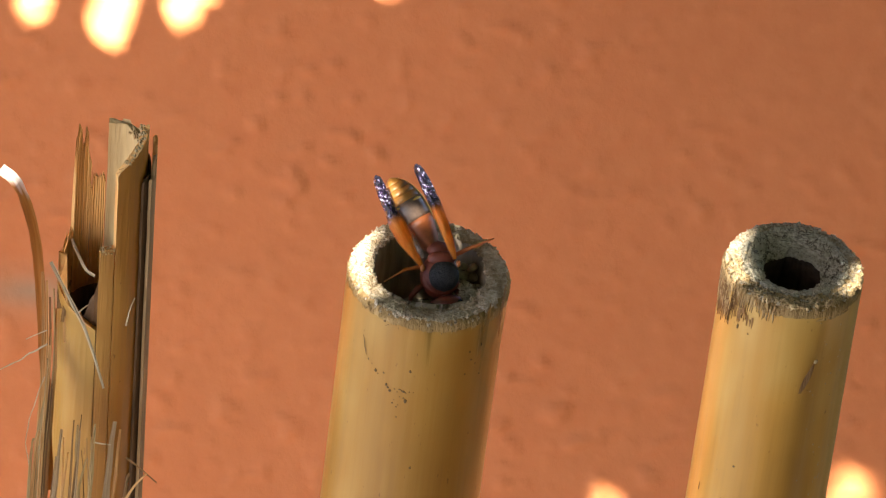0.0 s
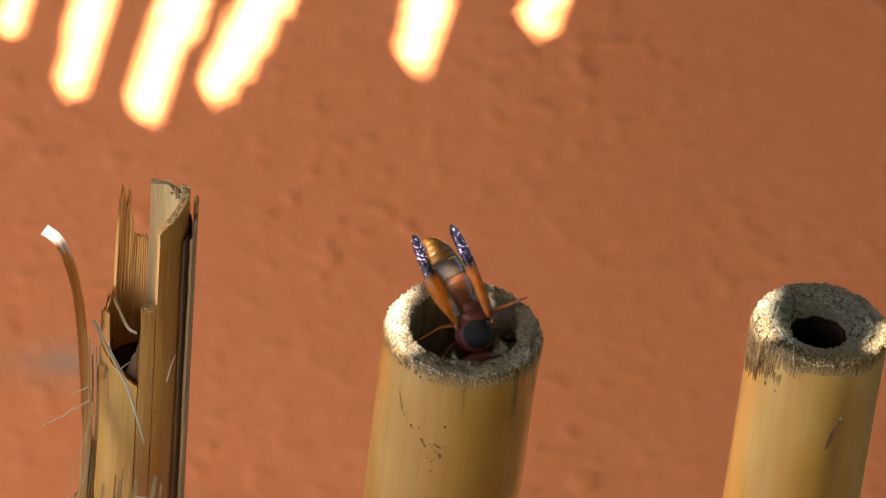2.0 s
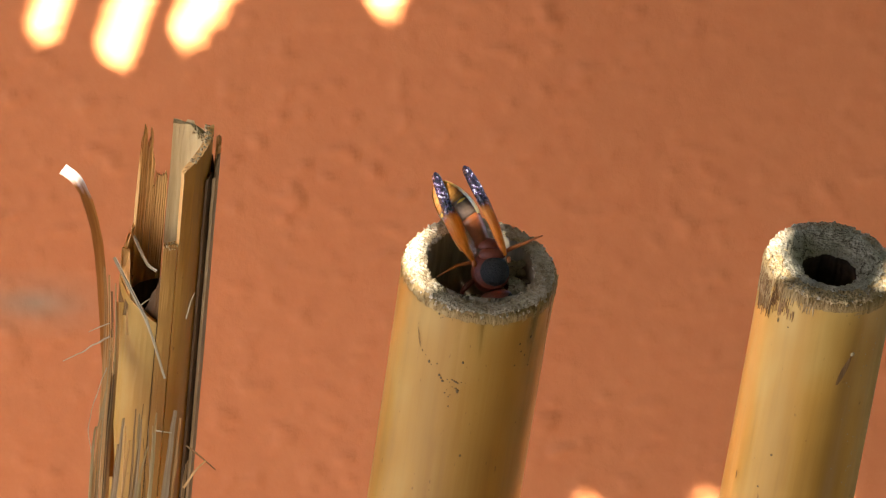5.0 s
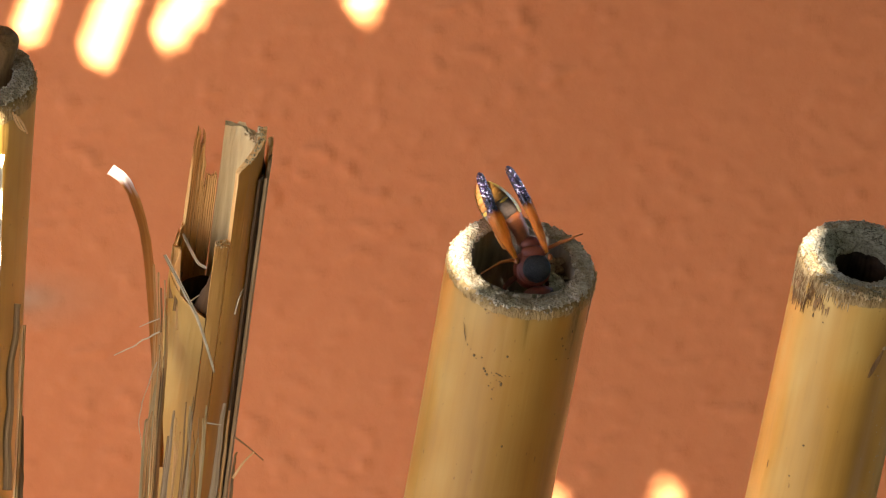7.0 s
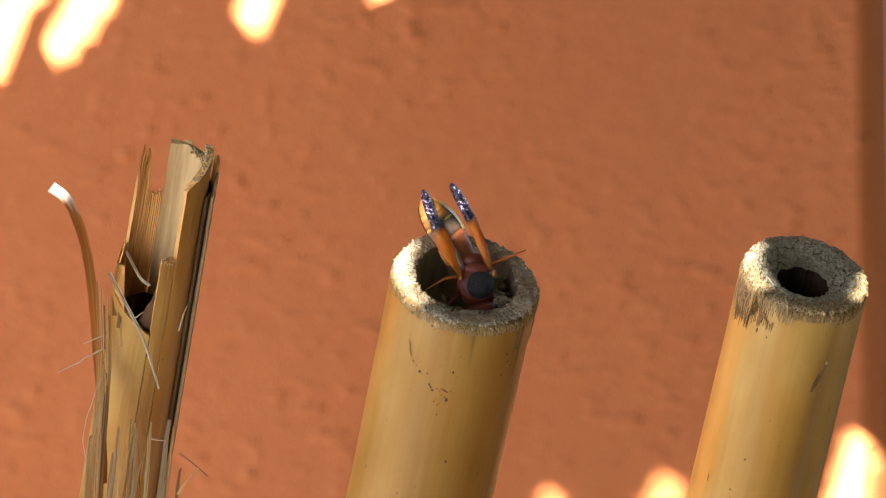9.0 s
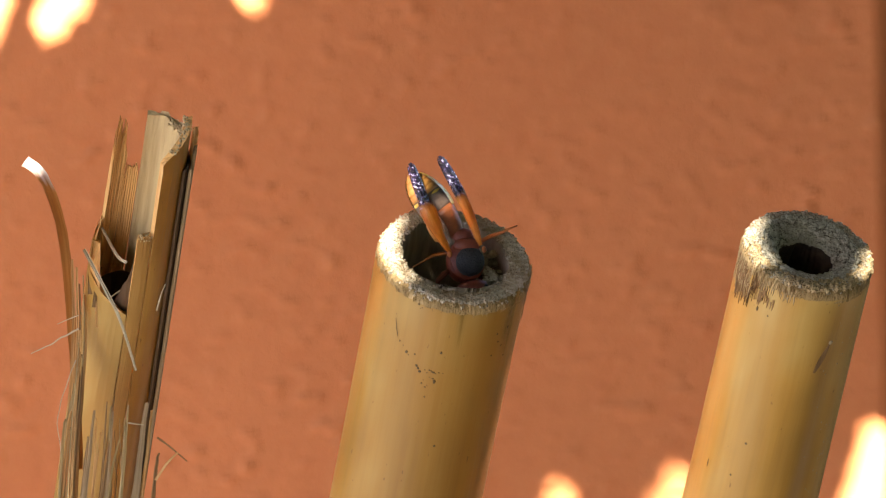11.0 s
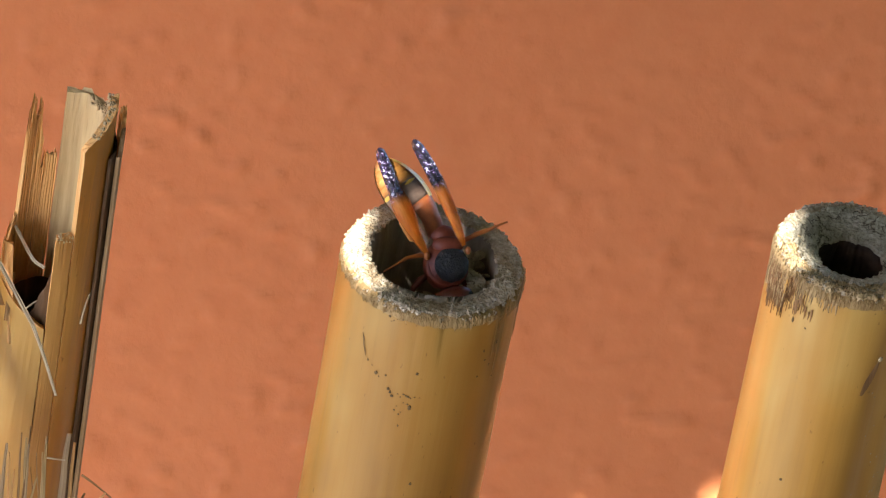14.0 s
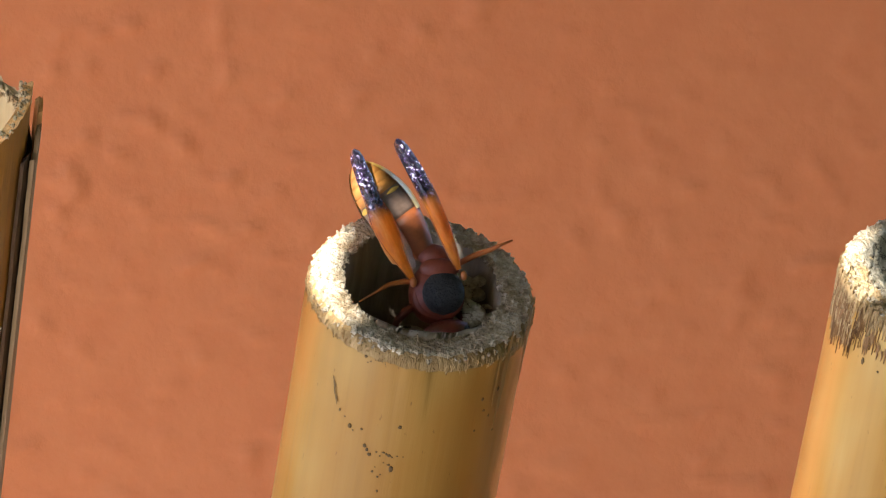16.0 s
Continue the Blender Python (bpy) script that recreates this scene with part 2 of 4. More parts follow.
def wing_skin():
    """Clear amber at the base, opaque violet black with a shifting gloss at the tip, white glints painted in."""
    m, n, l, b = material("wing_membrane", 0.3, spec=0.7)
    tc, sep = n.new("ShaderNodeTexCoord"), n.new("ShaderNodeSeparateXYZ")
    l.new(tc.outputs["Object"], sep.inputs[0])
    wob = noise_tex(n, l, coords(n, l), 900, 3)
    add = n.new("ShaderNodeMath")
    add.operation, add.inputs[1].default_value = "MULTIPLY_ADD", 0.0018
    l.new(wob, add.inputs[0])
    l.new(sep.outputs["Y"], add.inputs[2])
    rng = n.new("ShaderNodeMapRange")
    rng.inputs["From Min"].default_value, rng.inputs["From Max"].default_value = 0.0068, 0.0084
    l.new(add.outputs[0], rng.inputs["Value"])
    streak = noise_tex(n, l, coords(n, l, (1, 0.15, 1)), 2600, 4)
    amber = ramp(n, l, streak, [(0.32, (0.42, 0.10, 0.010)), (0.52, (0.82, 0.29, 0.030)), (0.70, (0.95, 0.55, 0.14))])
    # the palest specks of the tip's colour stand for glints
    tip_glints = ramp(n, l, noise_tex(n, l, coords(n, l), 2200, 4, 0.65), [(0.40, (0.006, 0.004, 0.006)), (0.53, (0.020, 0.009, 0.030)), (0.59, (0.09, 0.05, 0.13)), (0.64, (0.70, 0.67, 0.74))])
    l.new(blend(n, l, rng.outputs[0], amber, tip_glints), b.inputs["Base Color"])
    def by_tip(lo, hi, socket):
        al = n.new("ShaderNodeMapRange")
        al.inputs["To Min"].default_value, al.inputs["To Max"].default_value = lo, hi
        l.new(rng.outputs[0], al.inputs["Value"])
        l.new(al.outputs[0], socket)

    by_tip(0.58, 0.98, b.inputs["Alpha"])
    by_tip(0.06, 0.3, b.inputs["Coat Weight"])
    by_tip(0.32, 0.16, b.inputs["Roughness"])
    by_tip(0.25, 0.35, b.inputs["Specular IOR Level"])
    b.inputs["Coat Roughness"].default_value = 0.05
    b.inputs["Coat Tint"].default_value = (0.95, 0.88, 1.0, 1)
    bump = relief(n, l, b, noise_tex(n, l, coords(n, l, (1, 0.6, 1)), 2300, 2, 0.5), 0.0011)
    by_tip(0.15, 1.0, bump.inputs["Strength"])
    # light shines through the clear part
    mix, through_ = n.new("ShaderNodeMixShader"), n.new("ShaderNodeBsdfTranslucent")
    through_.inputs["Color"].default_value = (0.95, 0.42, 0.06, 1)
    by_tip(0.40, 0.0, mix.inputs[0])
    l.new(b.outputs[0], mix.inputs[1])
    l.new(through_.outputs[0], mix.inputs[2])
    l.new(mix.outputs[0], n["Material Output"].inputs[0])
    return m


WING = wing_skin()
GLOSSRED = speckled("glossy_red_chitin", (0.07, 0.010, 0.006), (0.19, 0.030, 0.014), 800, 0.34, bump=0.00004, spec=0.6)


def veil():
    m, n, l, b = material("clear_membrane", 0.3, spec=0.6)
    c = ramp(n, l, noise_tex(n, l, coords(n, l, (1, 0.3, 1)), 1800, 4), [(0.35, (0.42, 0.26, 0.17)), (0.65, (0.62, 0.45, 0.34))])
    l.new(c, b.inputs["Base Color"])
    b.inputs["Alpha"].default_value = 0.34
    relief(n, l, b, noise_tex(n, l, coords(n, l, (1, 0.5, 1)), 2600, 2), 0.0003)
    return m


VEIL = veil()
HEDGE = speckled("dark_foliage", (0.006, 0.010, 0.003), (0.02, 0.035, 0.008), 60, 0.8)


# ---- mesh helpers ----
def finish(bm, name, mat, smooth=True):
    me = bpy.data.meshes.new(name)
    bm.normal_update()
    bm.to_mesh(me)
    bm.free()
    for mt in mat if isinstance(mat, (list, tuple)) else [mat]:
        me.materials.append(mt)
    if smooth:
        me.polygons.foreach_set("use_smooth", [True] * len(me.polygons))
    return me


def part(name, bm, mat, parent=None, label="", smooth=True):
    ob = new(name, finish(bm, name, mat, smooth))
    ob.parent = parent
    return tagged(ob, label)


def sheet(bm, rows, close=False, slot=0):
    """Quads between rows of points; close joins each row's ends."""
    vs = [[bm.verts.new(p) for p in r] for r in rows]
    for a, b in zip(vs, vs[1:]):
        n = len(a)
        for i in range(n if close else n - 1):
            j = (i + 1) % n
            f = bm.faces.new((a[i], a[j], b[j], b[i]))
            f.material_index = slot
    return vs


def nz(x, y, z, s):
    return noise.noise(Vector((x * s, y * s, z * s)))


def ring(radius, z, n, wob=0.0, seed=0.0, zwob=0.0, freq=3.0):
    out = []
    for i in range(n):
        a = 2 * pi * i / n
        k = noise.noise(Vector((cos(a) * freq, sin(a) * freq, seed)))
        k2 = noise.noise(Vector((cos(a) * freq * 2.3, sin(a) * freq * 2.3, seed + 7)))
        r = radius * (1 + wob * k)
        out.append((r * cos(a), r * sin(a), z + zwob * k2))
    return out


def upright(place, axis, turn=0.0):
    """A pose whose z points along axis."""
    q = Vector((0, 0, 1)).rotation_difference(Vector(axis))
    return Matrix.Translation(place) @ q.to_matrix().to_4x4() @ pose(0, 0, 0, 0, 0, turn)


# ---- large structure ----
RIGHT_AT, RIGHT_AXIS, RIGHT_R, RIGHT_RISE = (0.0456, 0.0004, 0.3015), (0.2130, -0.0520, 0.9392), 0.00857, -0.0020
MID_AT, MID_AXIS, MID_R, MID_RISE = (0.0008, -0.0001, 0.3017), (0.1960, -0.0600, 0.9481), 0.0100, -0.0028
FAR_AT, FAR_AXIS, FAR_R = (-0.0729, 0.0062, 0.3250), (0.125, -0.25, 0.953), 0.0098
WALL_Y, CORNER_X = 0.1760, 0.0541


def build_wall():
    bm = bmesh.new()
    xs = np.concatenate([[-0.45, -0.2], np.arange(-0.115, CORNER_X - 0.004, 0.0007), [CORNER_X - 0.003, CORNER_X]])
    zs = np.concatenate([[0.0, 0.06], np.arange(0.155, 0.285, 0.0007), [0.5, 1.6]])
    rows = []
    for z in zs:
        row = []
        for x in xs:
            # scattered lumps of roughcast under the paint, dragged slightly sideways
            q = Vector((x * 235, z * 400, 3.1))
            k = noise.noise(q) + 0.6 * noise.noise(q * 1.9 + Vector((3, 1, 0)))
            patchy = 0.75 + 0.6 * noise.noise(Vector((x * 35, z * 35, 1.7)))
            lump = min(max(0.0, k - 0.10) ** 1.3, 0.4) * 0.0010 * max(0.2, patchy)
            k2 = noise.noise(Vector((x * 40, z * 60, 9.0)))
            edge = 0.004 if x > CORNER_X - 0.001 else 0.0
            row.append((x, WALL_Y - lump - 0.00015 * k2 + edge, z))
        rows.append(row)
    sheet(bm, rows)
    back = WALL_Y + 0.25
    for a, b in (((CORNER_X, WALL_Y + 0.004), (CORNER_X, back)), ((CORNER_X, back), (-0.45, back)), ((-0.45, back), (-0.45, WALL_Y))):
        sheet(bm, [[(*a, 0), (*b, 0)], [(*a, 1.6), (*b, 1.6)]])
    sheet(bm, [[(-0.45, WALL_Y, 1.6), (CORNER_X, WALL_Y, 1.6)], [(-0.45, back, 1.6), (CORNER_X, back, 1.6)]])
    w = new("wall_north", finish(bm, "wall_north", PLASTER))
    tagged(w, "rough terracotta-orange plastered wall with dapples of sunlight", "wall", kind="structure")


build_wall()


def build_shade_board():
    """Unseen overhang along the top of the wall, added to shade its upper part."""
    bm = bmesh.new()
    lo, hi = (-0.6, -0.66, 1.6), (0.5, WALL_Y + 0.3, 1.66)
    sheet(bm, [[(lo[0], y, z), (hi[0], y, z)] for y, z in ((lo[1], lo[2]), (hi[1], lo[2]), (hi[1], hi[2]), (lo[1], hi[2]), (lo[1], lo[2]))])
    bmesh.ops.holes_fill(bm, edges=bm.edges)
    tagged(new("roof", finish(bm, "roof", SHADE_BOARD, False)), "unseen dark board added over the wall to shade it", "roof", kind="structure")


build_shade_board()


def build_ground():
    bm = bmesh.new()
    sheet(bm, [[(-60, -60, 0), (60, -60, 0)], [(-60, 60, 0), (60, 60, 0)]])
    tagged(new("ground", finish(bm, "ground", SOIL)), "dark damp soil under the canes", "ground", kind="structure")


build_ground()

# gaps in the unseen leaf screen, each a streak of sun on the wall: end point, half width, length and lean
SCREEN_Z = 0.45
STREAKS, SPOTS = [], []
for x, z, half, length, lean in ((-0.0954, 0.2646, 0.0017, 0.05, 0.43), (-0.0874, 0.2556, 0.0019, 0.05, 0.36), (-0.0771, 0.2522, 0.0023, 0.05, 0.44), (-0.0664, 0.2552, 0.0025, 0.05, 0.62), (-0.0378, 0.2597, 0.0025, 0.05, 0.28), (-0.0202, 0.2649, 0.0025, 0.05, 0.48)):
    STREAKS.append((x, z, lean * length, length, half, 1))
for x, z, half, length, lean in ((-0.0127, 0.1797, 0.0017, 0.05, 0.44), (0.0041, 0.1796, 0.0021, 0.05, 0.17), (0.0217, 0.1821, 0.0024, 0.05, 0.48), (0.0500, 0.1885, 0.0024, 0.05, 0.22)):
    STREAKS.append((x, z, -lean * length, -length, half, 3 if x < 0.04 else 1))
# single gaps aimed to light the canes: a point there, and the half width
# and the sheet there, which dims the sun: 1 thin, 2 gauzy, 3 lacy, 4 frayed, 9 open
SPOTS += [((-0.0544, 0.0152, 0.3066), 0.0012, 2),
          ((-0.0051, 0.0021, 0.3097), 0.0011, 2), ((-0.0666, -0.0050, 0.3190), 0.0012, 9), ((-0.0671, -0.0080, 0.3130), 0.0012, 9), ((-0.0678, -0.0110, 0.3070), 0.0012, 9), ((-0.0681, -0.0133, 0.3020), 0.0012, 9), ((-0.0005, 0.0040, 0.3126), 0.0008, 2),
          # glints on the wasp's wings and back
          ((-0.0045, 0.0022, 0.3100), 0.0009, 2), ((-0.0052, 0.0027, 0.3113), 0.0009, 2), ((0.0003, 0.0032, 0.3101), 0.0009, 2), ((-0.0005, 0.0038, 0.3118), 0.0009, 2), ((-0.0007, 0.0011, 0.3077), 0.0009, 2)]


# unseen leaf sheet, added to shape the sun and hold back sky light
def build_sun_screen():
    bm = bmesh.new()
    for deg in (*range(-200, -138, 6), *range(-22, 14, 6)):
        SPOTS.append((upright(RIGHT_AT, RIGHT_AXIS) @ Vector((0.0080 * cos(radians(deg)), 0.0078 * sin(radians(deg)), 0.001 + RIGHT_RISE * (0.5 + 0.5 * cos(radians(deg + 81))))), 0.0011, 2))
    for deg in range(-204, -126, 10):
        SPOTS.append((upright(MID_AT, MID_AXIS) @ Vector((0.0094 * cos(radians(deg)), 0.0094 * sin(radians(deg)), 0.001 + MID_RISE * (0.5 + 0.5 * cos(radians(deg + 81))))), 0.0011, 4 if -196 < deg < -150 else 2))
    for k in range(14):
        for deg in (-48, -36):
            SPOTS.append((upright(FAR_AT, FAR_AXIS) @ Vector((FAR_R * cos(radians(deg)), FAR_R * sin(radians(deg)), -0.006 - 0.0018 * k)), 0.0011, 9 if deg == -48 else 1))
    step = 0.0005
    xs, ys = np.arange(-0.42, 0.32, step), np.arange(-0.19, 0.21, step)
    gx, gy = np.meshgrid(xs, ys, indexing="ij")
    far = (WALL_Y - gy) / -SUN.y
    wx, wz = gx - SUN.x * far, SCREEN_Z - SUN.z * far
    skin = np.zeros(gx.shape, int)  # 0 leaf, 1 thin, 2 gauzy, 3 lacy, 4 frayed leaf, 9 open
    ragged = np.indices(gx.shape)
    ragged = ((3 * ragged[0] + 5 * ragged[1]) % 16 + 0.5) / 16  # dither that softens the edges of the light
    for p, half, kind in SPOTS:
        qx, qy, qz = gx - p[0], gy - p[1], SCREEN_Z - p[2]
        along = qx * SUN.x + qy * SUN.y + qz * SUN.z
        inside = np.sqrt(np.maximum(qx**2 + qy**2 + qz**2 - along**2, 0)) < half
        skin[inside & (skin != 9)] = kind
    for x, z, dx, dz, half, kind in STREAKS:
        t = np.clip(((wx - x) * dx + (wz - z) * dz) / (dx * dx + dz * dz), 0, 1)
        # fingers of light taper towards their end
        d = np.hypot(wx - x - t * dx, wz - z - t * dz) / (half * (0.8 + 0.5 * np.minimum(t * 2, 1)))
        skin[(d < 0.50 + 0.95 * ragged) & (skin != 9)] = kind
    verts = {}

    def vert(i, j):
        if (i, j) not in verts:
            x, y = xs[0] + (i - 0.5) * step, ys[0] + (j - 0.5) * step
            verts[i, j] = bm.verts.new((x, y, SCREEN_Z))
        return verts[i, j]

    for i in range(len(xs)):
        j = 0
        while j < len(ys):
            k = j
            while k < len(ys) and skin[i, k] == skin[i, j] and k - j < 60:
                k += 1
            if skin[i, j] < 9:
                bm.faces.new((vert(i, j), vert(i + 1, j), vert(i + 1, k), vert(i, k))).material_index = int(skin[i, j])
            j = k
    tagged(new("awning", finish(bm, "awning", [LEAF, THIN, GAUZE, LACY, FRAYED], False)), "unseen green leaf screen added over the canes to shape the sun", "awning", kind="structure")


build_sun_screen()


# ---- canes ----
FRONT = -81  # turn of a cane's side that faces the open yard, degrees round its axis


def tilt(a):
    """How much the sawn edge rises towards the yard, of 1."""
    return 0.5 + 0.5 * cos(a - radians(FRONT))


def edge_ring(radius, z, n, seed, wob, zwob, rise, freq=8):
    out = []
    for (x, y, zz), i in zip(ring(radius, z, n, wob, seed, zwob, freq), range(n)):
        out.append((x, y, zz + rise * tilt(2 * pi * i / n)))
    return out


def tuft(bm, a, z, radius, length, width, lift, seed):
    """One short torn fibre lying on the skin."""
    rng = random.Random(seed)
    pts = []
    for f in (0, 0.5, 1):
        r = radius + lift * (1 - f) + rng.uniform(-0.00004, 0.00004)
        w = width * (1 - 0.75 * f)
        aa = a + rng.uniform(-0.01, 0.01)
        zz = z - length * f
        d = w / radius / 2
        pts.append([(r * cos(aa - d), r * sin(aa - d), zz), ((r + 0.00008) * cos(aa), (r + 0.00008) * sin(aa), zz), (r * cos(aa + d), r * sin(aa + d), zz)])
    sheet(bm, pts)


def dented(row, groove):
    """A ring pressed in along one side, as bamboo is above a bud."""
    if not groove:
        return row
    deg, wide, deep = groove
    out = []
    for x, y, z in row:
        off = (math.degrees(math.atan2(y, x)) - deg + 180) % 360 - 180
        k = 1 - deep * exp(-((off / wide) ** 2))
        out.append((x * k, y * k, z))
    return out


def cane_body(c, R, r_in, depth, length, seed, lip, rise, n=160, skin=CANE, groove=None):
    """Skin, frayed edge, cut face and lining of a sawn cane; the low side of the rim is at z = 0."""
    bm = bmesh.new()
    rows = [edge_ring(R, -lip, n, seed, 0.004, 0.0004, rise, 14), edge_ring(R * 1.001, -lip - 0.0012, n, seed, 0.004, 0, rise * 0.6)]
    rows += [ring(R * (1 + 0.012 * sin(z * 60)), z, n, 0.006, seed, 0, 1.2) for z in (-0.010, -0.03, -0.05, -0.08, -0.12, -0.16, -0.2, -length)]
    sheet(bm, [rows[0]] + [dented(r, groove and (groove[0], groove[1], groove[2] * min(1, 0.15 + 0.3 * k))) for k, r in enumerate(rows[1:])], True)
    part("skin", bm, skin, c)
    bm = bmesh.new()
    sheet(bm, [edge_ring(R * 0.997, -lip - 0.0005, n, seed, 0.004, 0.0003, rise, 14), edge_ring(R * 0.995, -lip * 0.6, n, seed + 1, 0.012, 0.0003, rise, 16),
               edge_ring(R * 0.975, -lip * 0.25, n, seed + 2, 0.02, 0.0003, rise, 16), edge_ring(R * 0.945, 0.0, n, seed + 3, 0.02, 0.00035, rise, 16)], True)
    part("frayed_edge", bm, FRAY, c, "brown frayed fibre round the sawn edge")
    bm = bmesh.new()
    rows = []
    for k in range(9):
        f = k / 8
        rows.append(edge_ring(R * 0.945 * (1 - f) + r_in * f, 0.00025 * sin(pi * f), n, seed + 3 + 2 * f, 0.02 + 0.035 * f, 0.00035, rise, 16))
    sheet(bm, rows, True)
    part("cut_face", bm, CUT, c, "pale fibrous sawn face")
    bm = bmesh.new()
    sheet(bm, [edge_ring(r_in, 0.0, n, seed + 5, 0.055, 0.00035, rise, 16), ring(r_in * 0.985, -0.002, n, 0.03, seed + 4, 0.0, 4), ring(r_in * 0.97, -depth, n, 0.02, seed + 5)], True)
    part("lining", bm, INNER, c)
    # torn fibres standing on the edge
    rng = random.Random(int(seed))
    bm = bmesh.new()
    for k in range(380):
        a = rng.uniform(0, 2 * pi)
        top = -rng.uniform(0, lip) + rise * tilt(a) - 0.0008 * max(0.0, 0.6 - tilt(a)) / 0.6
        tuft(bm, a, top, R * (0.985 + 0.015 * rng.random()), rng.uniform(0.0002, 0.0005), rng.uniform(0.00016, 0.00032), rng.uniform(0, 0.00005), k)
    tagged(part("torn_edge", bm, FRAY, c, smooth=False), kind="stuff")
    bm = bmesh.new()
    for k in range(110):
        a, f = rng.uniform(0, 2 * pi), rng.uniform(0.12, 1)
        r = R * 0.95 * (1 - f) + r_in * f
        h = rng.uniform(0.0001, 0.0004)
        x, y, z = r * cos(a), r * sin(a), rise * tilt(a)
        w = rng.uniform(0.0001, 0.0003)
        q = Vector((rng.uniform(-1, 1), rng.uniform(-1, 1), 0)).normalized() * w
        tip = (x + rng.uniform(-1, 1) * 0.0003, y + rng.uniform(-1, 1) * 0.0003, z + h)
        vs = [bm.verts.new(p) for p in ((x + q.x, y + q.y, z - 0.0002), (x - q.x, y - q.y, z - 0.0002), tip)]
        bm.faces.new(vs)
    tagged(part("torn_fibre", bm, CUT, c, smooth=False), kind="stuff")
    bm = bmesh.new()
    for k in range(1300):
        a, f = rng.uniform(0, 2 * pi), rng.uniform(-0.10, 1.07)
        r = R * 0.95 * (1 - f) + r_in * f
        z = rise * tilt(a) + 0.0001 - max(0.0, -f) * lip * 5
        q = Vector((r * cos(a), r * sin(a), z))
        s = rng.triangular(0.00010, 0.00046, 0.00018)
        m = Matrix.Translation(q) @ Euler([rng.uniform(0, 3) for _ in range(3)]).to_matrix().to_4x4() @ Matrix.Diagonal((s, s * rng.uniform(0.5, 1.2), s * rng.uniform(0.7, 1.5), 1))
        vs = [bm.verts.new(m @ Vector(v)) for v in ((1, 0, 0), (-1, 0, 0), (0, 1, 0), (0, -1, 0), (0, 0, 1), (0, 0, -1))]
        for t in ((0, 2, 4), (2, 1, 4), (1, 3, 4), (3, 0, 4), (2, 0, 5), (1, 2, 5), (3, 1, 5), (0, 3, 5)):
            bm.faces.new([vs[t_] for t_ in t])
    tagged(part("crumb_litter", bm, CUT, c, smooth=False), kind="stuff")


def ball():
    bm = bmesh.new()
    bmesh.ops.create_icosphere(bm, subdivisions=2, radius=1)
    bm.verts.index_update()
    out = [v.co.copy() for v in bm.verts], [[v.index for v in f.verts] for f in bm.faces]
    bm.free()
    return out


BALL = ball()


def bit(bm, p, r, seed, squash=1.0, axis=None):
    """A small rough lump."""
    m = Matrix.Translation(p) @ (Vector((0, 0, 1)).rotation_difference(Vector(axis)).to_matrix().to_4x4() if axis else Matrix()) @ Matrix.Diagonal((1, 1, squash, 1))
    vs = [bm.verts.new(m @ (co * r * (1 + 0.3 * noise.noise(co * 1.3 + Vector((seed * 1.7, 0, 0)))))) for co in BALL[0]]
    for f in BALL[1]:
        bm.faces.new([vs[i] for i in f])


def on_skin(deg, z, r):
    return (r * cos(radians(deg)), r * sin(radians(deg)), z)


def flecks(c, R, spots, mat, name="fleck"):
    for k, (deg, mm, size, tall) in enumerate(spots):
        bm = bmesh.new()
        a = radians(deg)
        bit(bm, (0, 0, 0), size / 1000 * 1.22, k + 3)
        m = Matrix.Translation(on_skin(deg, mm / 1000, R * 1.002)) @ pose(0, 0, 0, 0, 0, deg) @ Matrix.Diagonal((0.13, 0.85, 0.85 * tall, 1))
        bmesh.ops.transform(bm, matrix=m, verts=bm.verts)
        part(name, bm, mat, c)


def smear(c, R, deg0, deg1, z0, z1, half, mat, label=""):
    """A thin ragged streak on the skin, tapering at both ends."""
    bm = bmesh.new()
    rows = []
    for k in range(25):
        f = k / 24
        w = half * sin(pi * min(1, 0.06 + f * 0.94)) ** 0.6 * (0.75 + 0.6 * noise.noise(Vector((f * 9, deg0, z1 * 900))))
        mid = deg0 + (deg1 - deg0) * f + 0.5 * noise.noise(Vector((f * 6, z0 * 900, deg1)))
        rows.append([on_skin(mid + w * g, z0 + (z1 - z0) * f, R * (1.0095 - 0.003 * g * g)) for g in (-1, 0, 1)])
    sheet(bm, rows)
    part("stain", bm, mat, c, label)


def reach(at, axis):
    return (at[2] + 0.004) / Vector(axis).normalized().z


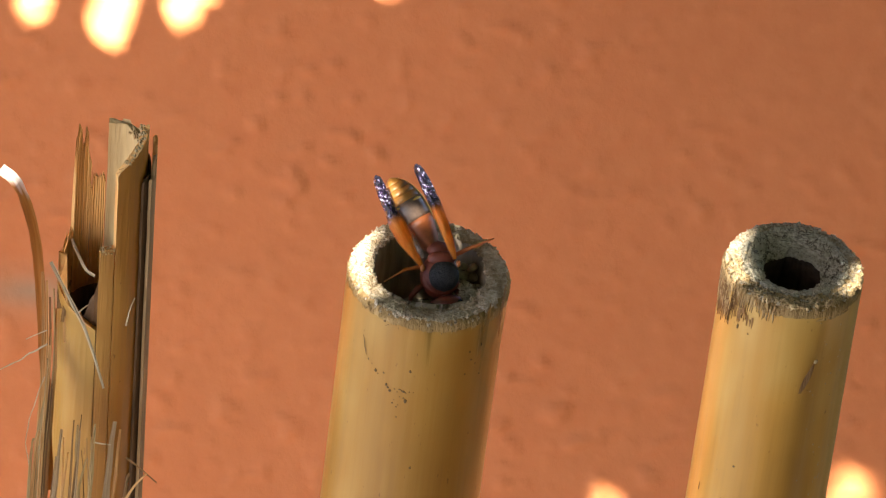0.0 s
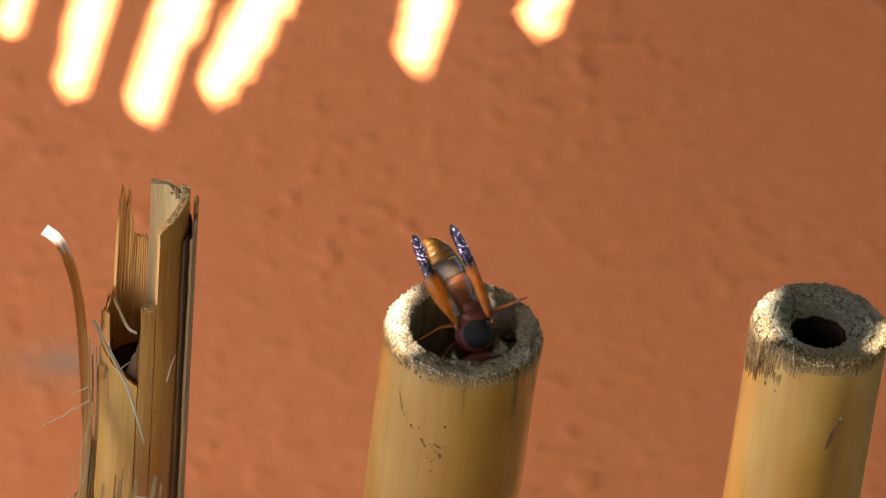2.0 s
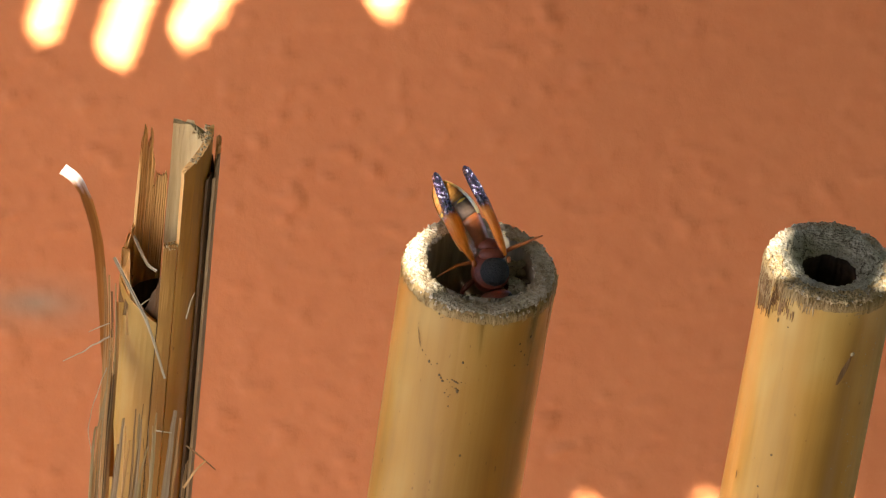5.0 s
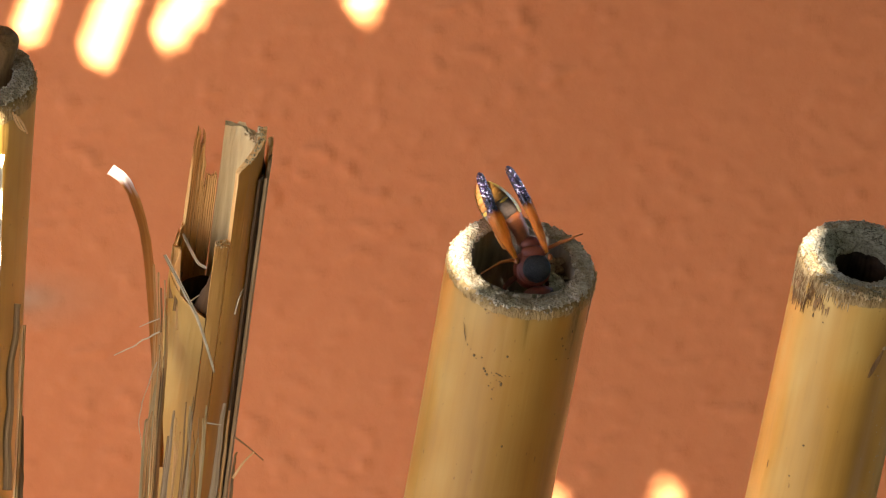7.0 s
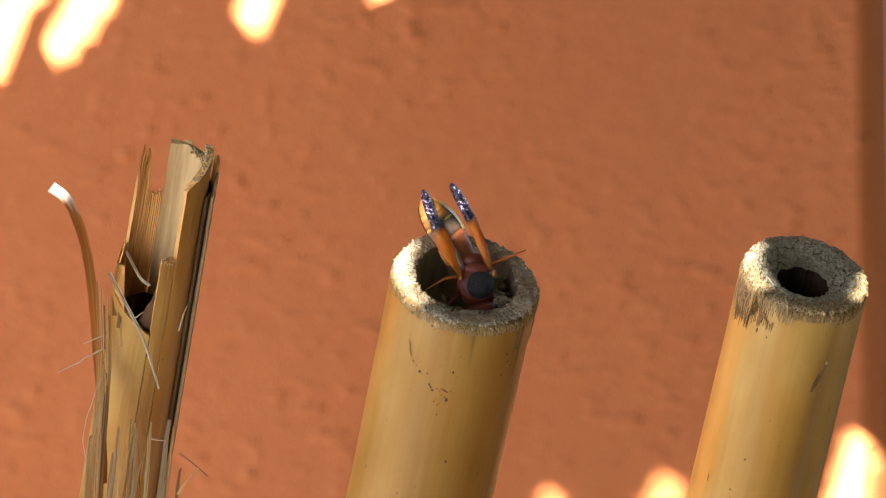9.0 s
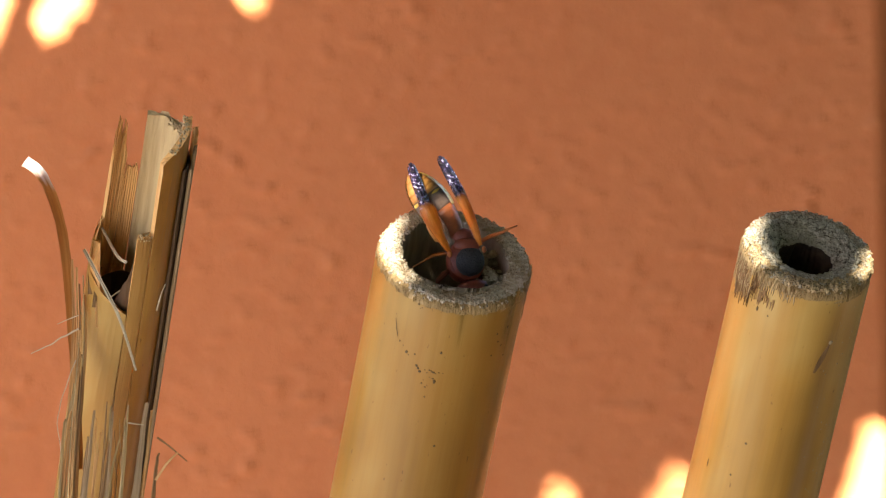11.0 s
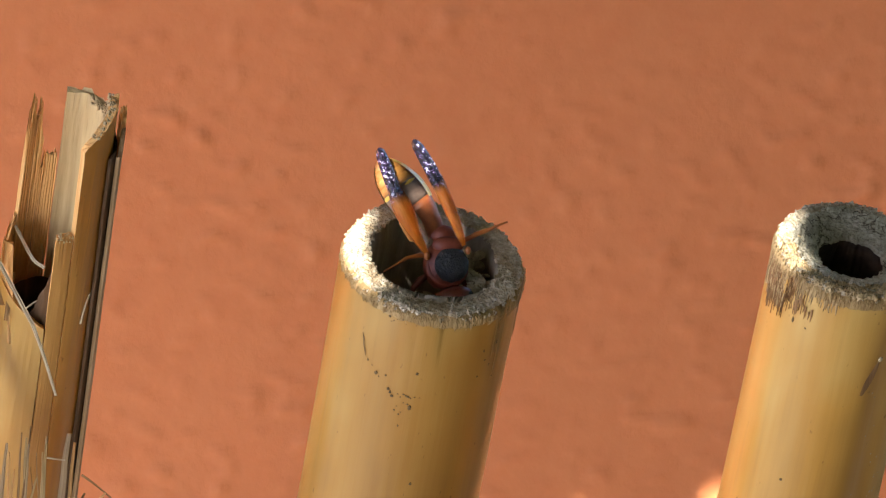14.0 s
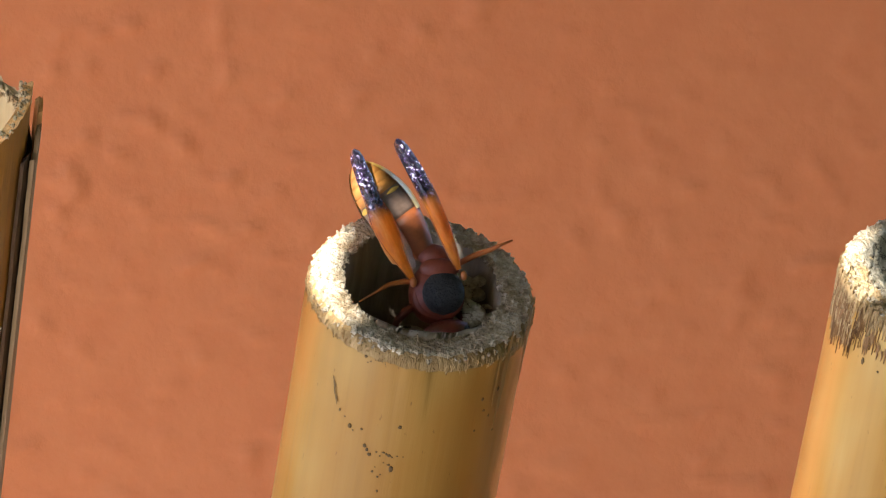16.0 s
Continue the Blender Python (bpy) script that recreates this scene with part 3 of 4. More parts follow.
def mid_cane():
    c = new("bamboo_cane")
    c.matrix_basis = upright(MID_AT, MID_AXIS)
    cane_body(c, MID_R, 0.0070, 0.016, reach(MID_AT, MID_AXIS), 1.0, 0.0013, MID_RISE, skin=CANE_DARK_TAN, groove=(-14, 26, 0.085))
    # crumbling mud low inside the hollow
    bm = bmesh.new()
    sheet(bm, [ring(0.0067 * f + 0.0002, -0.0095 - 0.0010 * (1 - f), 48, 0.06, 3.0 + f, 0.0006, 4) for f in (1.02, 0.8, 0.55, 0.3, 0.02)], True)
    part("mud_floor", bm, MUD, c, "cracked grey mud deep inside")
    rng = random.Random(4)
    for k in range(16):
        bm = bmesh.new()
        deg = FRONT + rng.uniform(112, 158)
        bit(bm, on_skin(deg, -0.0032 - 0.0048 * rng.random(), 0.0063), rng.uniform(0.0005, 0.0010), k, 0.7)
        part("mud_lump", bm, MUD, c)
    # a curled dark mark, and a scatter of flecks below it
    smear(c, MID_R, -128.5, -126.0, -0.0072, -0.0084, 0.5, SPECK, "thin dark curved scratch")
    smear(c, MID_R, -126.8, -123.6, -0.0082, -0.0097, 0.55, SPECK)
    flecks(c, MID_R, [(-121.5, -10.1, 0.10, 1.6), (-118, -10.5, 0.08, 1), (-114.5, -11.2, 0.17, 1.3), (-112.5, -11.5, 0.09, 1), (-108, -11.1, 0.12, 1),
                      (-89, -10.0, 0.17, 1.1), (-105, -12.6, 0.16, 1.3), (-103.5, -12.9, 0.12, 1.5), (-102, -13.3, 0.18, 0.9), (-98.5, -12.9, 0.10, 0.7), (-96.5, -13.2, 0.09, 0.7),
                      (-95, -12.8, 0.14, 0.7), (-93.4, -12.9, 0.10, 1.2), (-92, -13.0, 0.17, 0.9), (-90.4, -13.1, 0.09, 1), (-88, -12.9, 0.10, 0.6), (-85, -12.9, 0.09, 0.5), (-90, -14.3, 0.19, 1.5),
                      (-91.5, -13.9, 0.13, 0.8), (-94.2, -13.8, 0.07, 1), (-99, -14.9, 0.11, 1), (-98, -14.4, 0.06, 1), (-96, -15.3, 0.10, 1.2), (-94.8, -15.0, 0.07, 1),
                      (-95, -16.7, 0.09, 1.4), (-47, -7.4, 0.14, 1.2), (-37, -6.8, 0.14, 1.8), (-36, -11.0, 0.16, 0.9), (-45, -8.6, 0.15, 0.8), (-49, -10.5, 0.12, 1),
                      (-81, -23.6, 0.15, 1.2), (-112, -4.0, 0.15, 1), (-109, -4.3, 0.11, 1), (-110.5, -4.5, 0.08, 1), (-107, -4.1, 0.07, 1), (-41, -9.3, 0.1, 1.6)], SPECK)
    # weathered streaks running down from the edge
    smear(c, MID_R, -15, -17, 0.0, -0.0075, 2.6, BROWN, "dark split in the skin")
    smear(c, MID_R, -33, -36, -0.0012, -0.0110, 2.2, SMEAR, "brown weathered streak")
    smear(c, MID_R, -39, -40, -0.0032, -0.0085, 1.2, SMEAR)
    # flakes of mud against the far side of the hollow
    for k in range(34):
        bm = bmesh.new()
        deg, s = rng.uniform(-14, 58), rng.uniform(0.0004, 0.0010)
        bit(bm, (0, 0, 0), s, k + 40)
        m = Matrix.Translation(on_skin(deg, -0.0024 - 0.0050 * rng.random(), rng.uniform(0.0046, 0.0066))) @ Euler([rng.uniform(-0.7, 0.7) for _ in range(3)]).to_matrix().to_4x4() @ Matrix.Diagonal((1.2, 0.9, 0.45, 1))
        bmesh.ops.transform(bm, matrix=m, verts=bm.verts)
        part("mud_flake", bm, MUD, c, smooth=False)
    tagged(c, "upright golden bamboo cane with a rough sawn open top", "bamboo cane", "canes by the wall")


def right_cane():
    c = new("bamboo_cane")
    c.matrix_basis = upright(RIGHT_AT, RIGHT_AXIS)
    cane_body(c, RIGHT_R, 0.0064, 0.02, reach(RIGHT_AT, RIGHT_AXIS), 11.0, 0.0014, RIGHT_RISE, groove=(-43, 16, 0.12))
    # mud collar that narrows the mouth to a round hole
    bm = bmesh.new()
    n, rows = 300, []
    for k in range(41):
        f = k / 40
        r = 0.0064 * (1 - f) + 0.0035 * f + 0.0003 * sin(pi * f)
        z = 0.0004 - 0.0019 * f ** 1.6
        row = []
        for i in range(n):
            a = 2 * pi * i / n
            q = Vector((cos(a) * r * 900, sin(a) * r * 900, z * 900))
            k1 = noise.noise(q * 0.6) * 0.00040 + noise.noise(q * 1.5) * 0.00030 + noise.noise(q * 3.4) * 0.00022
            k1 *= 1 - 0.55 * f
            crack = max(0.0, 0.09 - abs(noise.noise(q * 0.45 + Vector((5, 2, 1))))) * 0.004
            rr = r + k1 + crack
            row.append((rr * cos(a), rr * sin(a), z + k1 * 0.8 - crack * 0.5 + 0.9 * RIGHT_RISE * tilt(a) * (1 - 0.4 * f)))
        rows.append(row)
    lip_row = rows[-1]
    rows.append([(x * 1.03, y * 1.03, z - 0.0007) for x, y, z in lip_row])
    sheet(bm, rows, True)
    part("mud_collar", bm, MUD, c, "cracked grey mud collar round a dark hole")
    rng = random.Random(9)
    bm = bmesh.new()
    for k in range(420):
        f, a = rng.random(), rng.uniform(0, 2 * pi)
        r = 0.0066 * (1 - f) + 0.0036 * f + 0.0003 * sin(pi * f)
        bit(bm, (r * cos(a), r * sin(a), 0.0004 - 0.0019 * f ** 1.6 + 0.9 * RIGHT_RISE * tilt(a) * (1 - 0.4 * f)), rng.uniform(0.00008, 0.00030), k, 0.7)
    tagged(part("mud_litter", bm, MUD, c), kind="stuff")
    # chips and clods standing out of the mud, and torn clumps on the front of the edge
    bm = bmesh.new()
    for k in range(260):
        f, a = 0.9 * rng.random() ** 0.8, rng.uniform(0, 2 * pi)
        r = 0.0063 * (1 - f) + 0.0038 * f + 0.0003 * sin(pi * f)
        first = len(bm.verts)
        bit(bm, (0, 0, 0), rng.uniform(0.00025, 0.0007), k + 300)
        m = Matrix.Translation((r * cos(a), r * sin(a), 0.0002 - 0.0019 * f ** 1.6 + 0.9 * RIGHT_RISE * tilt(a) * (1 - 0.4 * f))) @ pose(0, 0, 0, rng.uniform(-30, 30), rng.uniform(-30, 30), math.degrees(a)) @ Matrix.Diagonal((0.5, 1.3, 0.7, 1))
        bm.verts.ensure_lookup_table()
        for v in bm.verts[first:]:
            v.co = m @ v.co
    tagged(part("mud_crust", bm, MUD, c, smooth=False), kind="stuff")
    bm = bmesh.new()
    for k in range(420):
        a = radians(rng.triangular(-190, 30, FRONT))
        f = rng.uniform(-0.05, 1.1)
        r = RIGHT_R * 0.97 * (1 - f) + 0.0062 * f
        bit(bm, (r * cos(a), r * sin(a), RIGHT_RISE * tilt(a) + 0.0001), rng.uniform(0.00010, 0.00034), k + 600, rng.uniform(0.7, 1.8))
    for v in bm.verts:
        v.co += Vector((nz(*v.co, 5200), nz(*v.co, 5300), nz(*v.co, 5400))) * 0.00030
    tagged(part("torn_fringe", bm, TUFTS, c, smooth=False), kind="stuff")
    # burrow walls, with the shade of the hole put into their dark brown
    bm = bmesh.new()
    sheet(bm, [[(x * 1.02, y * 1.02, z - 0.0006) for x, y, z in lip_row], [(x * 1.25, y * 1.25, -0.005) for x, y, z in lip_row],
               [(x * 1.25, y * 1.25, -0.03) for x, y, z in lip_row], [(x * 0.01, y * 0.01, -0.031) for x, y, z in lip_row]], True)
    part("burrow", bm, BURROW_SHADE, c, "burrow coloured dark brown for the shade inside")
    # weathered peel below the edge on one side
    bm = bmesh.new()
    for k in range(270):
        deg = rng.triangular(-178, -122, -158) if k < 235 else rng.uniform(-128, -96)
        deep = 0.0040 if deg < -138 else 0.0020
        tuft(bm, radians(deg), 0.0002 - rng.random() * deep + RIGHT_RISE * tilt(radians(deg)), RIGHT_R * 1.003, rng.uniform(0.0007, 0.0017), rng.uniform(0.00014, 0.0004), rng.uniform(0, 0.00003), k)
    bm2 = bmesh.new()
    for k in range(150):
        deg = rng.triangular(-174, -118, -152)
        deep = 0.0044 if deg < -138 else 0.0026
        tuft(bm2, radians(deg), -0.0004 - rng.random() * deep + RIGHT_RISE * tilt(radians(deg)), RIGHT_R * 1.005, rng.uniform(0.0010, 0.0024), rng.uniform(0.00008, 0.0002), 0, k)
    part("dark_bark", bm2, BROWN, c, "dark grooves in the bark", smooth=False)
    part("peeling_bark", bm, PEEL, c, "grey-brown peeling patch below the edge", smooth=False)
    bm = bmesh.new()
    for k in range(26):
        deg = rng.choice((-160, -155, -126, -120, -116)) + rng.uniform(-3, 3)
        tuft(bm, radians(deg), -0.0022 - rng.random() * 0.0012 + RIGHT_RISE * tilt(radians(deg)), RIGHT_R * 1.006, rng.uniform(0.0008, 0.0016), 0.00028, 0.00006, k)
    part("dark_bark", bm, BROWN, c, "dark torn bark ends")
    flecks(c, RIGHT_R, [(-109, -25.7, 0.16, 1), (-116, -30.8, 0.14, 1), (-127, -6.9, 0.15, 2.2), (-116, -7.2, 0.12, 1), (-142, -31, 0.10, 6)], SPECK)
    flecks(c, RIGHT_R, [(-55, -9.6, 0.30, 1.0)], PALE, "knob")
    # shadow cast by the knob, laid on the skin as a brown streak
    bm = bmesh.new()
    rows = []
    for k in range(13):
        f, w = k / 12, radians(0.6 + 2.2 * sin(pi * k / 13))
        a = radians(-56 - 9 * f)
        rows.append([on_skin(math.degrees(a + w * g), -0.0098 - 0.0042 * f, RIGHT_R * (1.004 - 0.002 * g * g)) for g in (-1, 0, 1)])
    sheet(bm, rows)
    part("stain", bm, BROWN, c, "painted shadow of a knob, a thin brown streak")
    flecks(c, RIGHT_R, [(rng.triangular(-62, -20, -30), rng.uniform(-34, -3), rng.uniform(0.05, 0.12), 1.0) for _ in range(44)], PALE, "crumb")
    tagged(c, "golden bamboo cane with a mud-lined round hole", "bamboo cane", "canes by the wall")


mid_cane()
right_cane()


# ---- split cane ----
def arc(R, r_in, a0, a1, top, bottom, n, seed, jag=0.0006, taper=0.0, groove=0.0):
    """A stave of a split cane between two turns, its torn end at top(f), with real thickness."""
    bm = bmesh.new()
    m = 26
    rng = random.Random(seed)
    angs = [a0 + (a1 - a0) * i / n for i in range(n + 1)]
    ends = [top(i / n) + rng.uniform(-jag, jag) for i in range(n + 1)]
    rows = []
    for k in range(m + 1):
        f = k / m
        out, inn = [], []
        for a, e in zip(angs, ends):
            z = bottom + (e - bottom) * (1 - (1 - f) ** 2.2)
            w = 1 + 0.012 * noise.noise(Vector((a * 3, z * 120, seed)))
            q = radians(a)
            mid = radians((a0 + a1) / 2)
            q = mid + (q - mid) * (1 - taper * max(0.0, f - 0.6))
            if z > -0.01:
                q += radians(1.6) * noise.noise(Vector((z * 500, seed * 3.3, 2.0 if a > (a0 + a1) / 2 else 7.0)))
            out.append((R * w * cos(q), R * w * sin(q), z))
            g = r_in * w * (1 + groove * noise.noise(Vector((a * 0.55, z * 40, seed + 3))))
            inn.append((g * cos(q), g * sin(q), z - 0.0003))
        rows.append(out + inn[::-1])
    vs = sheet(bm, rows, True)
    cap = bm.faces.new(vs[-1])
    for f_ in bm.faces:
        c = f_.calc_center_median()
        f_.material_index = 1 if math.hypot(c.x, c.y) < (R * 0.52 + r_in * 0.48) or f_ is cap else 0
    return bm


def ribbon(points, widths, thick, seed, steps=14, normal=(0, 0, 1), wave=0.0):
    """A thin torn strip along a smooth line, flat side towards normal."""
    bm = bmesh.new()
    p = [Vector(q) for q in points]
    k = len(p) - 1
    rows = []
    nn = Vector(normal)
    for i in range(steps + 1):
        t = i / steps * k
        j = min(int(t), k - 1)
        f = t - j
        p0, p1, p2, p3 = p[max(j - 1, 0)], p[j], p[j + 1], p[min(j + 2, k)]
        c = 0.5 * ((2 * p1) + (p2 - p0) * f + (2 * p0 - 5 * p1 + 4 * p2 - p3) * f * f + (3 * p1 - p0 - 3 * p2 + p3) * f ** 3)
        d = ((p2 - p0) * (1 - f) + (p3 - p1) * f).normalized()
        side = d.cross(nn).normalized()
        up = side.cross(d).normalized()
        w = widths[0] + (widths[1] - widths[0]) * i / steps
        w *= 1 + 0.25 * noise.noise(Vector((i * 12.6 / steps, seed, 0)))
        c = c + side * (wave * noise.noise(Vector((i * 5.6 / steps, seed, 5))))
        top = [c + side * (w * g) + up * (thick * (0.5 + 0.5 * noise.noise(Vector((g * 9, seed * 2.1, i * 0.8 / steps)))) + w * 0.10 * (0.25 - g * g)) for g in (0.5, 0.3, 0.1, -0.1, -0.3, -0.5)]
        rows.append(top + [c - side * w * 0.48 - up * thick * 0.5, c + side * w * 0.48 - up * thick * 0.5])
    vs = sheet(bm, rows, True)
    bm.faces.new(vs[0][::-1])
    bm.faces.new(vs[-1])
    grain = bm.loops.layers.uv.new("grain")
    across = {v: j for r in vs for j, v in enumerate(r)}
    along = {v: i for i, r in enumerate(vs) for v in r}
    size, reach_ = max(widths), sum((b - a).length for a, b in zip(p, p[1:]))
    for f in bm.faces:
        for loop in f.loops:
            loop[grain].uv = (seed * 0.013 + min(across[loop.vert], 5) / 5 * size, along[loop.vert] / steps * reach_)
    return bm


STRANDS = {SPLINT: ORANGE_STRAND, PITH: STRAW_STRAND, BROWN: BROWN_STRAND, GREY: GREY_STRAND, PALE: PALE_STRAND, STRAW: STRAW}
U = 0.0000698  # the grid on which the split cane and the insect are laid out
YARD = pose(0, 0, 0, 90 - 25.241, 0, 10.421) @ pose(0, 0, 0, 0, 0, -4.746)  # x across, y up, z towards the yard
SPLIT_AT, SPLIT_AXIS, SPLIT_R = (-0.04216, 0.0050, 0.2938), (0.1705, -0.2508, 0.9529), 0.00522


def split_cane():
    c = new("split_cane")
    c.matrix_basis = upright(SPLIT_AT, SPLIT_AXIS)
    R, r_in, low = SPLIT_R, 0.0042, -reach(SPLIT_AT, SPLIT_AXIS)
    mats = [CANE_DARK_TAN, SPLINT]

    def stave(name, a0, a1, top, n, seed, mats=mats, jag=0.0005, label="", r=R, ri=r_in, bottom=low, taper=0.0, groove=0.0):
        return part(name, arc(r, ri, FRONT + a0, FRONT + a1, top, bottom, n, seed, jag, taper, groove), mats, c, label, smooth=False)

    stave("stave", -92, -4.5, lambda f: 0.0042 - 0.0042 * f ** 1.4 + (0.004 if f < 0.1 else 0), 22, 1, jag=0.00015, label="front stave with a curved broken mouth")
    stave("stave", -3, 17, lambda f: 0.0128 + 0.0006 * f, 12, 2, [CANE_AMBER_SHADED, SPLINT], jag=0.0003)
    stave("stave", 18.6, 92, lambda f: 0.0250 + 0.0040 * f ** 0.7, 22, 3, [CANE_AMBER_SHADED, SPLINT], jag=0.0002, label="tall unbroken stave")
    stave("stave", 96, 176, lambda f: 0.0252 + 0.0006 * sin(f * 3), 24, 4, [CANE, PITH], 0.0004, "back stave with pale straw inner face", ri=0.0046)
    def spikes(*at):
        return lambda f: float(np.interp(f, [p for p, _ in at], [z / 1000 for _, z in at]))

    stave("stave", 177.5, 199, spikes((0, 15.6), (0.15, 16.6), (0.4, 16.0), (0.6, 16.8), (0.8, 16.4), (0.86, 14.8), (1, 15.0)), 26, 5, jag=0.0005, label="fibrous orange back splinter", groove=0.03, ri=0.0048)
    stave("stave", 199.6, 211.5, spikes((0, 18.5), (0.2, 20.5), (0.4, 21.5), (0.5, 24.0), (0.65, 24.6), (0.8, 22.5), (1, 21.5)), 22, 6, jag=0.0005, label="fibrous orange back splinter", groove=0.03, ri=0.0048)
    stave("stave", 212, 227.5, spikes((0, 21.5), (0.2, 22.0), (0.3, 25.2), (0.45, 25.8), (0.6, 23.4), (0.75, 22.0), (0.85, 20.5), (0.92, 15), (1, 12)), 26, 7, jag=0.0005, groove=0.03, ri=0.0048)
    stave("stave", 228.2, 266, spikes((0, 9.4), (0.12, 8.0), (0.25, 8.6), (0.4, 6.6), (0.55, 7.2), (0.7, 5.0), (0.85, 5.4), (1, 3.6)), 26, 8, jag=0.0005, groove=0.03, ri=0.0048)
    # hollow below the torn back, its lining coloured dark for the shade inside
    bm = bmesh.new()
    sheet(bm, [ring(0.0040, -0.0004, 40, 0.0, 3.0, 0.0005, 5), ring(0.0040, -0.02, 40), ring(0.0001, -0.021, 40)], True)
    part("hollow", bm, RECESS_SHADE, c, "hollow with its shade put into the colour")
    # dark strip added as the shade behind the joints
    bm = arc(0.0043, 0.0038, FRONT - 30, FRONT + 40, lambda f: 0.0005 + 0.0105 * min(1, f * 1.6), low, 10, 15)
    part("core", bm, RECESS_SHADE, c, "dark strip added as the shade behind the joints", smooth=False)
    rng = random.Random(17)
    bm = bmesh.new()
    for k in range(240):
        f = rng.triangular(0.05, 0.8, 0.5)
        deg = FRONT + 18.6 + (176 - 18.6) * f
        z = 0.0250 + (0.0040 * min(1, f * 2.1) ** 0.7 if f < 0.47 else 0.0006)
        bit(bm, on_skin(deg, z - rng.uniform(0.0001, 0.0005), rng.uniform(0.0041, 0.0051)), rng.uniform(0.00006, 0.00022), k, rng.uniform(0.8, 2.0))
    for k in range(90):
        bit(bm, on_skin(FRONT + rng.uniform(-3, 17), 0.0131 - rng.uniform(0, 0.0006), rng.uniform(0.0043, 0.0053)), rng.uniform(0.00005, 0.00012), k, rng.uniform(1, 2.4))
    tagged(part("torn_edge", bm, TUFTS, c, smooth=False), kind="stuff")
    # grey sheath standing off the tall stave, with a dark gap between
    stave("sheath", 66, 88, spikes((0, 22.6), (0.3, 22.0), (0.5, 24.6), (0.8, 25.2), (1, 24.0)), 16, 9, [GREY, GREY], 0.0003, "weathered grey-brown outer sheath", r=0.0063, ri=0.0059)
    stave("sheath", 88, 104, spikes((0, 26.0), (0.4, 27.0), (1, 26.4)), 10, 19, [SPLINT, SPLINT], 0.0004, "orange-brown inner layer of the sheath", r=0.0063, ri=0.0059)
    # dark strip added in the gap to stand for its shade
    bm = arc(0.0057, 0.00535, FRONT + 58, FRONT + 110, lambda f: 0.0226, low, 8, 12)
    part("inner_sheath", bm, RECESS_SHADE, c, "dark brown strip added as the shade in the gap", smooth=False)
    back = c.matrix_basis.inverted() @ Matrix.Translation(SPLIT_AT) @ YARD

    def strip(name, mat, pts, widths, seed, thick=1.6, label="", wave=0.0, steps=14):
        bm = ribbon([(x * U, y * U, z * U) for x, y, z in pts], [w * U for w in widths], thick * U, seed, steps, wave=wave * U)
        bmesh.ops.transform(bm, matrix=back, verts=bm.verts)
        return part(name, bm, STRANDS[mat], c, label, smooth=False)

    # long curled strip of skin
    strip("curled_strip", STRAW, [(-90, -330, 20), (-92, -190, 14), (-98, -90, 4), (-106, 40, -22), (-116, 120, -44), (-134, 182, -64), (-154, 218, -76), (-178, 236, -84)],
          (16, 21), 1, 1.4, "curled orange strip of skin, its tip painted pale for sunlight", steps=60)
    # bundle of loose strips down one side
    rng = random.Random(6)
    bundle = [(-99, 55, 9, SPLINT), (-92, 40, 8, SPLINT), (-86, 10, 6, BROWN), (-80, 25, 5, PITH), (-76, -10, 7, SPLINT), (-97, -150, 8, PITH), (-88, -60, 5, SPLINT), (-82, -120, 4, BROWN),
              (-100, -190, 7, SPLINT), (-104, -230, 6, PITH), (-92, -90, 3, PITH), (-85, -30, 3, SPLINT)]
    for k, (x, top, w, mat) in enumerate(bundle):
        strip("loose_strip", mat, [(x - 27 + rng.uniform(-5, 5), -460, 26 + 2 * k), (x - 11 + rng.uniform(-3, 3), -250, 26 + 2 * k), (x + rng.uniform(-2, 2), min(-100, top - 30), 24 + k), (x, top, 16)], (w, w * 0.5), k, 1.2, wave=1.2)
    # short torn tips round the mouth
    strip("torn_tip", BROWN, [(-66, -10, 40), (-64, 60, 30), (-52, 104, 20), (-44, 112, 16)], (14, 7), 21, 2, "brown torn tip")
    strip("torn_tip", SPLINT, [(-58, -70, 58), (-60, 20, 44), (-63, 72, 36)], (5, 3), 22, 1.5)
    strip("torn_tip", BROWN, [(-62, -34, 52), (-56, 14, 46), (-48, 40, 42)], (9, 3), 23, 1.5)
    # loose pale fibres
    strip("fibre", PALE, [(-82, 72, 70), (-52, 14, 78), (-24, -40, 84)], (6.5, 6.5), 31, 3, "stiff pale fibre across the mouth")
    strip("fibre", PALE, [(-24, -40, 84), (-8, -86, 88), (11, -150, 88)], (6, 4), 32, 2.5)
    strip("fibre", PALE, [(-46, 112, 40), (-34, 84, 60), (-20, 58, 74), (-4, 47, 78)], (5, 5.5), 33, 3)
    strip("fibre", PALE, [(-36, -18, 60), (-20, -6, 70), (-3, 3, 78)], (2.5, 2), 34, 2)
    strip("fibre", PALE, [(-176, -118, 20), (-135, -98, 30), (-90, -72, 44)], (1.6, 3.4), 35, 1.8, wave=3)
    strip("fibre", PALE, [(-128, -64, 30), (-110, -56, 36), (-90, -48, 44)], (1.4, 2.4), 36, 1.5)
    strip("fibre", PALE, [(-95, -130, 40), (-118, -190, 36), (-128, -250, 30), (-120, -315, 30)], (1.8, 1.4), 37, 1.4, wave=4)
    strip("fibre", PALE, [(50, -40, 80), (58, -10, 84), (66, 8, 80)], (3, 2), 38, 2)
    strip("fibre", BROWN, [(50, -272, 84), (74, -290, 90), (104, -316, 92)], (4, 2), 39, 2)
    strip("fibre", SPLINT, [(46, -350, 92), (66, -320, 96), (86, -300, 96)], (5, 3), 40, 2)
    strip("fibre", PALE, [(-4, -245, 96), (8, -247, 98), (24, -249, 98)], (3, 2), 41, 2)
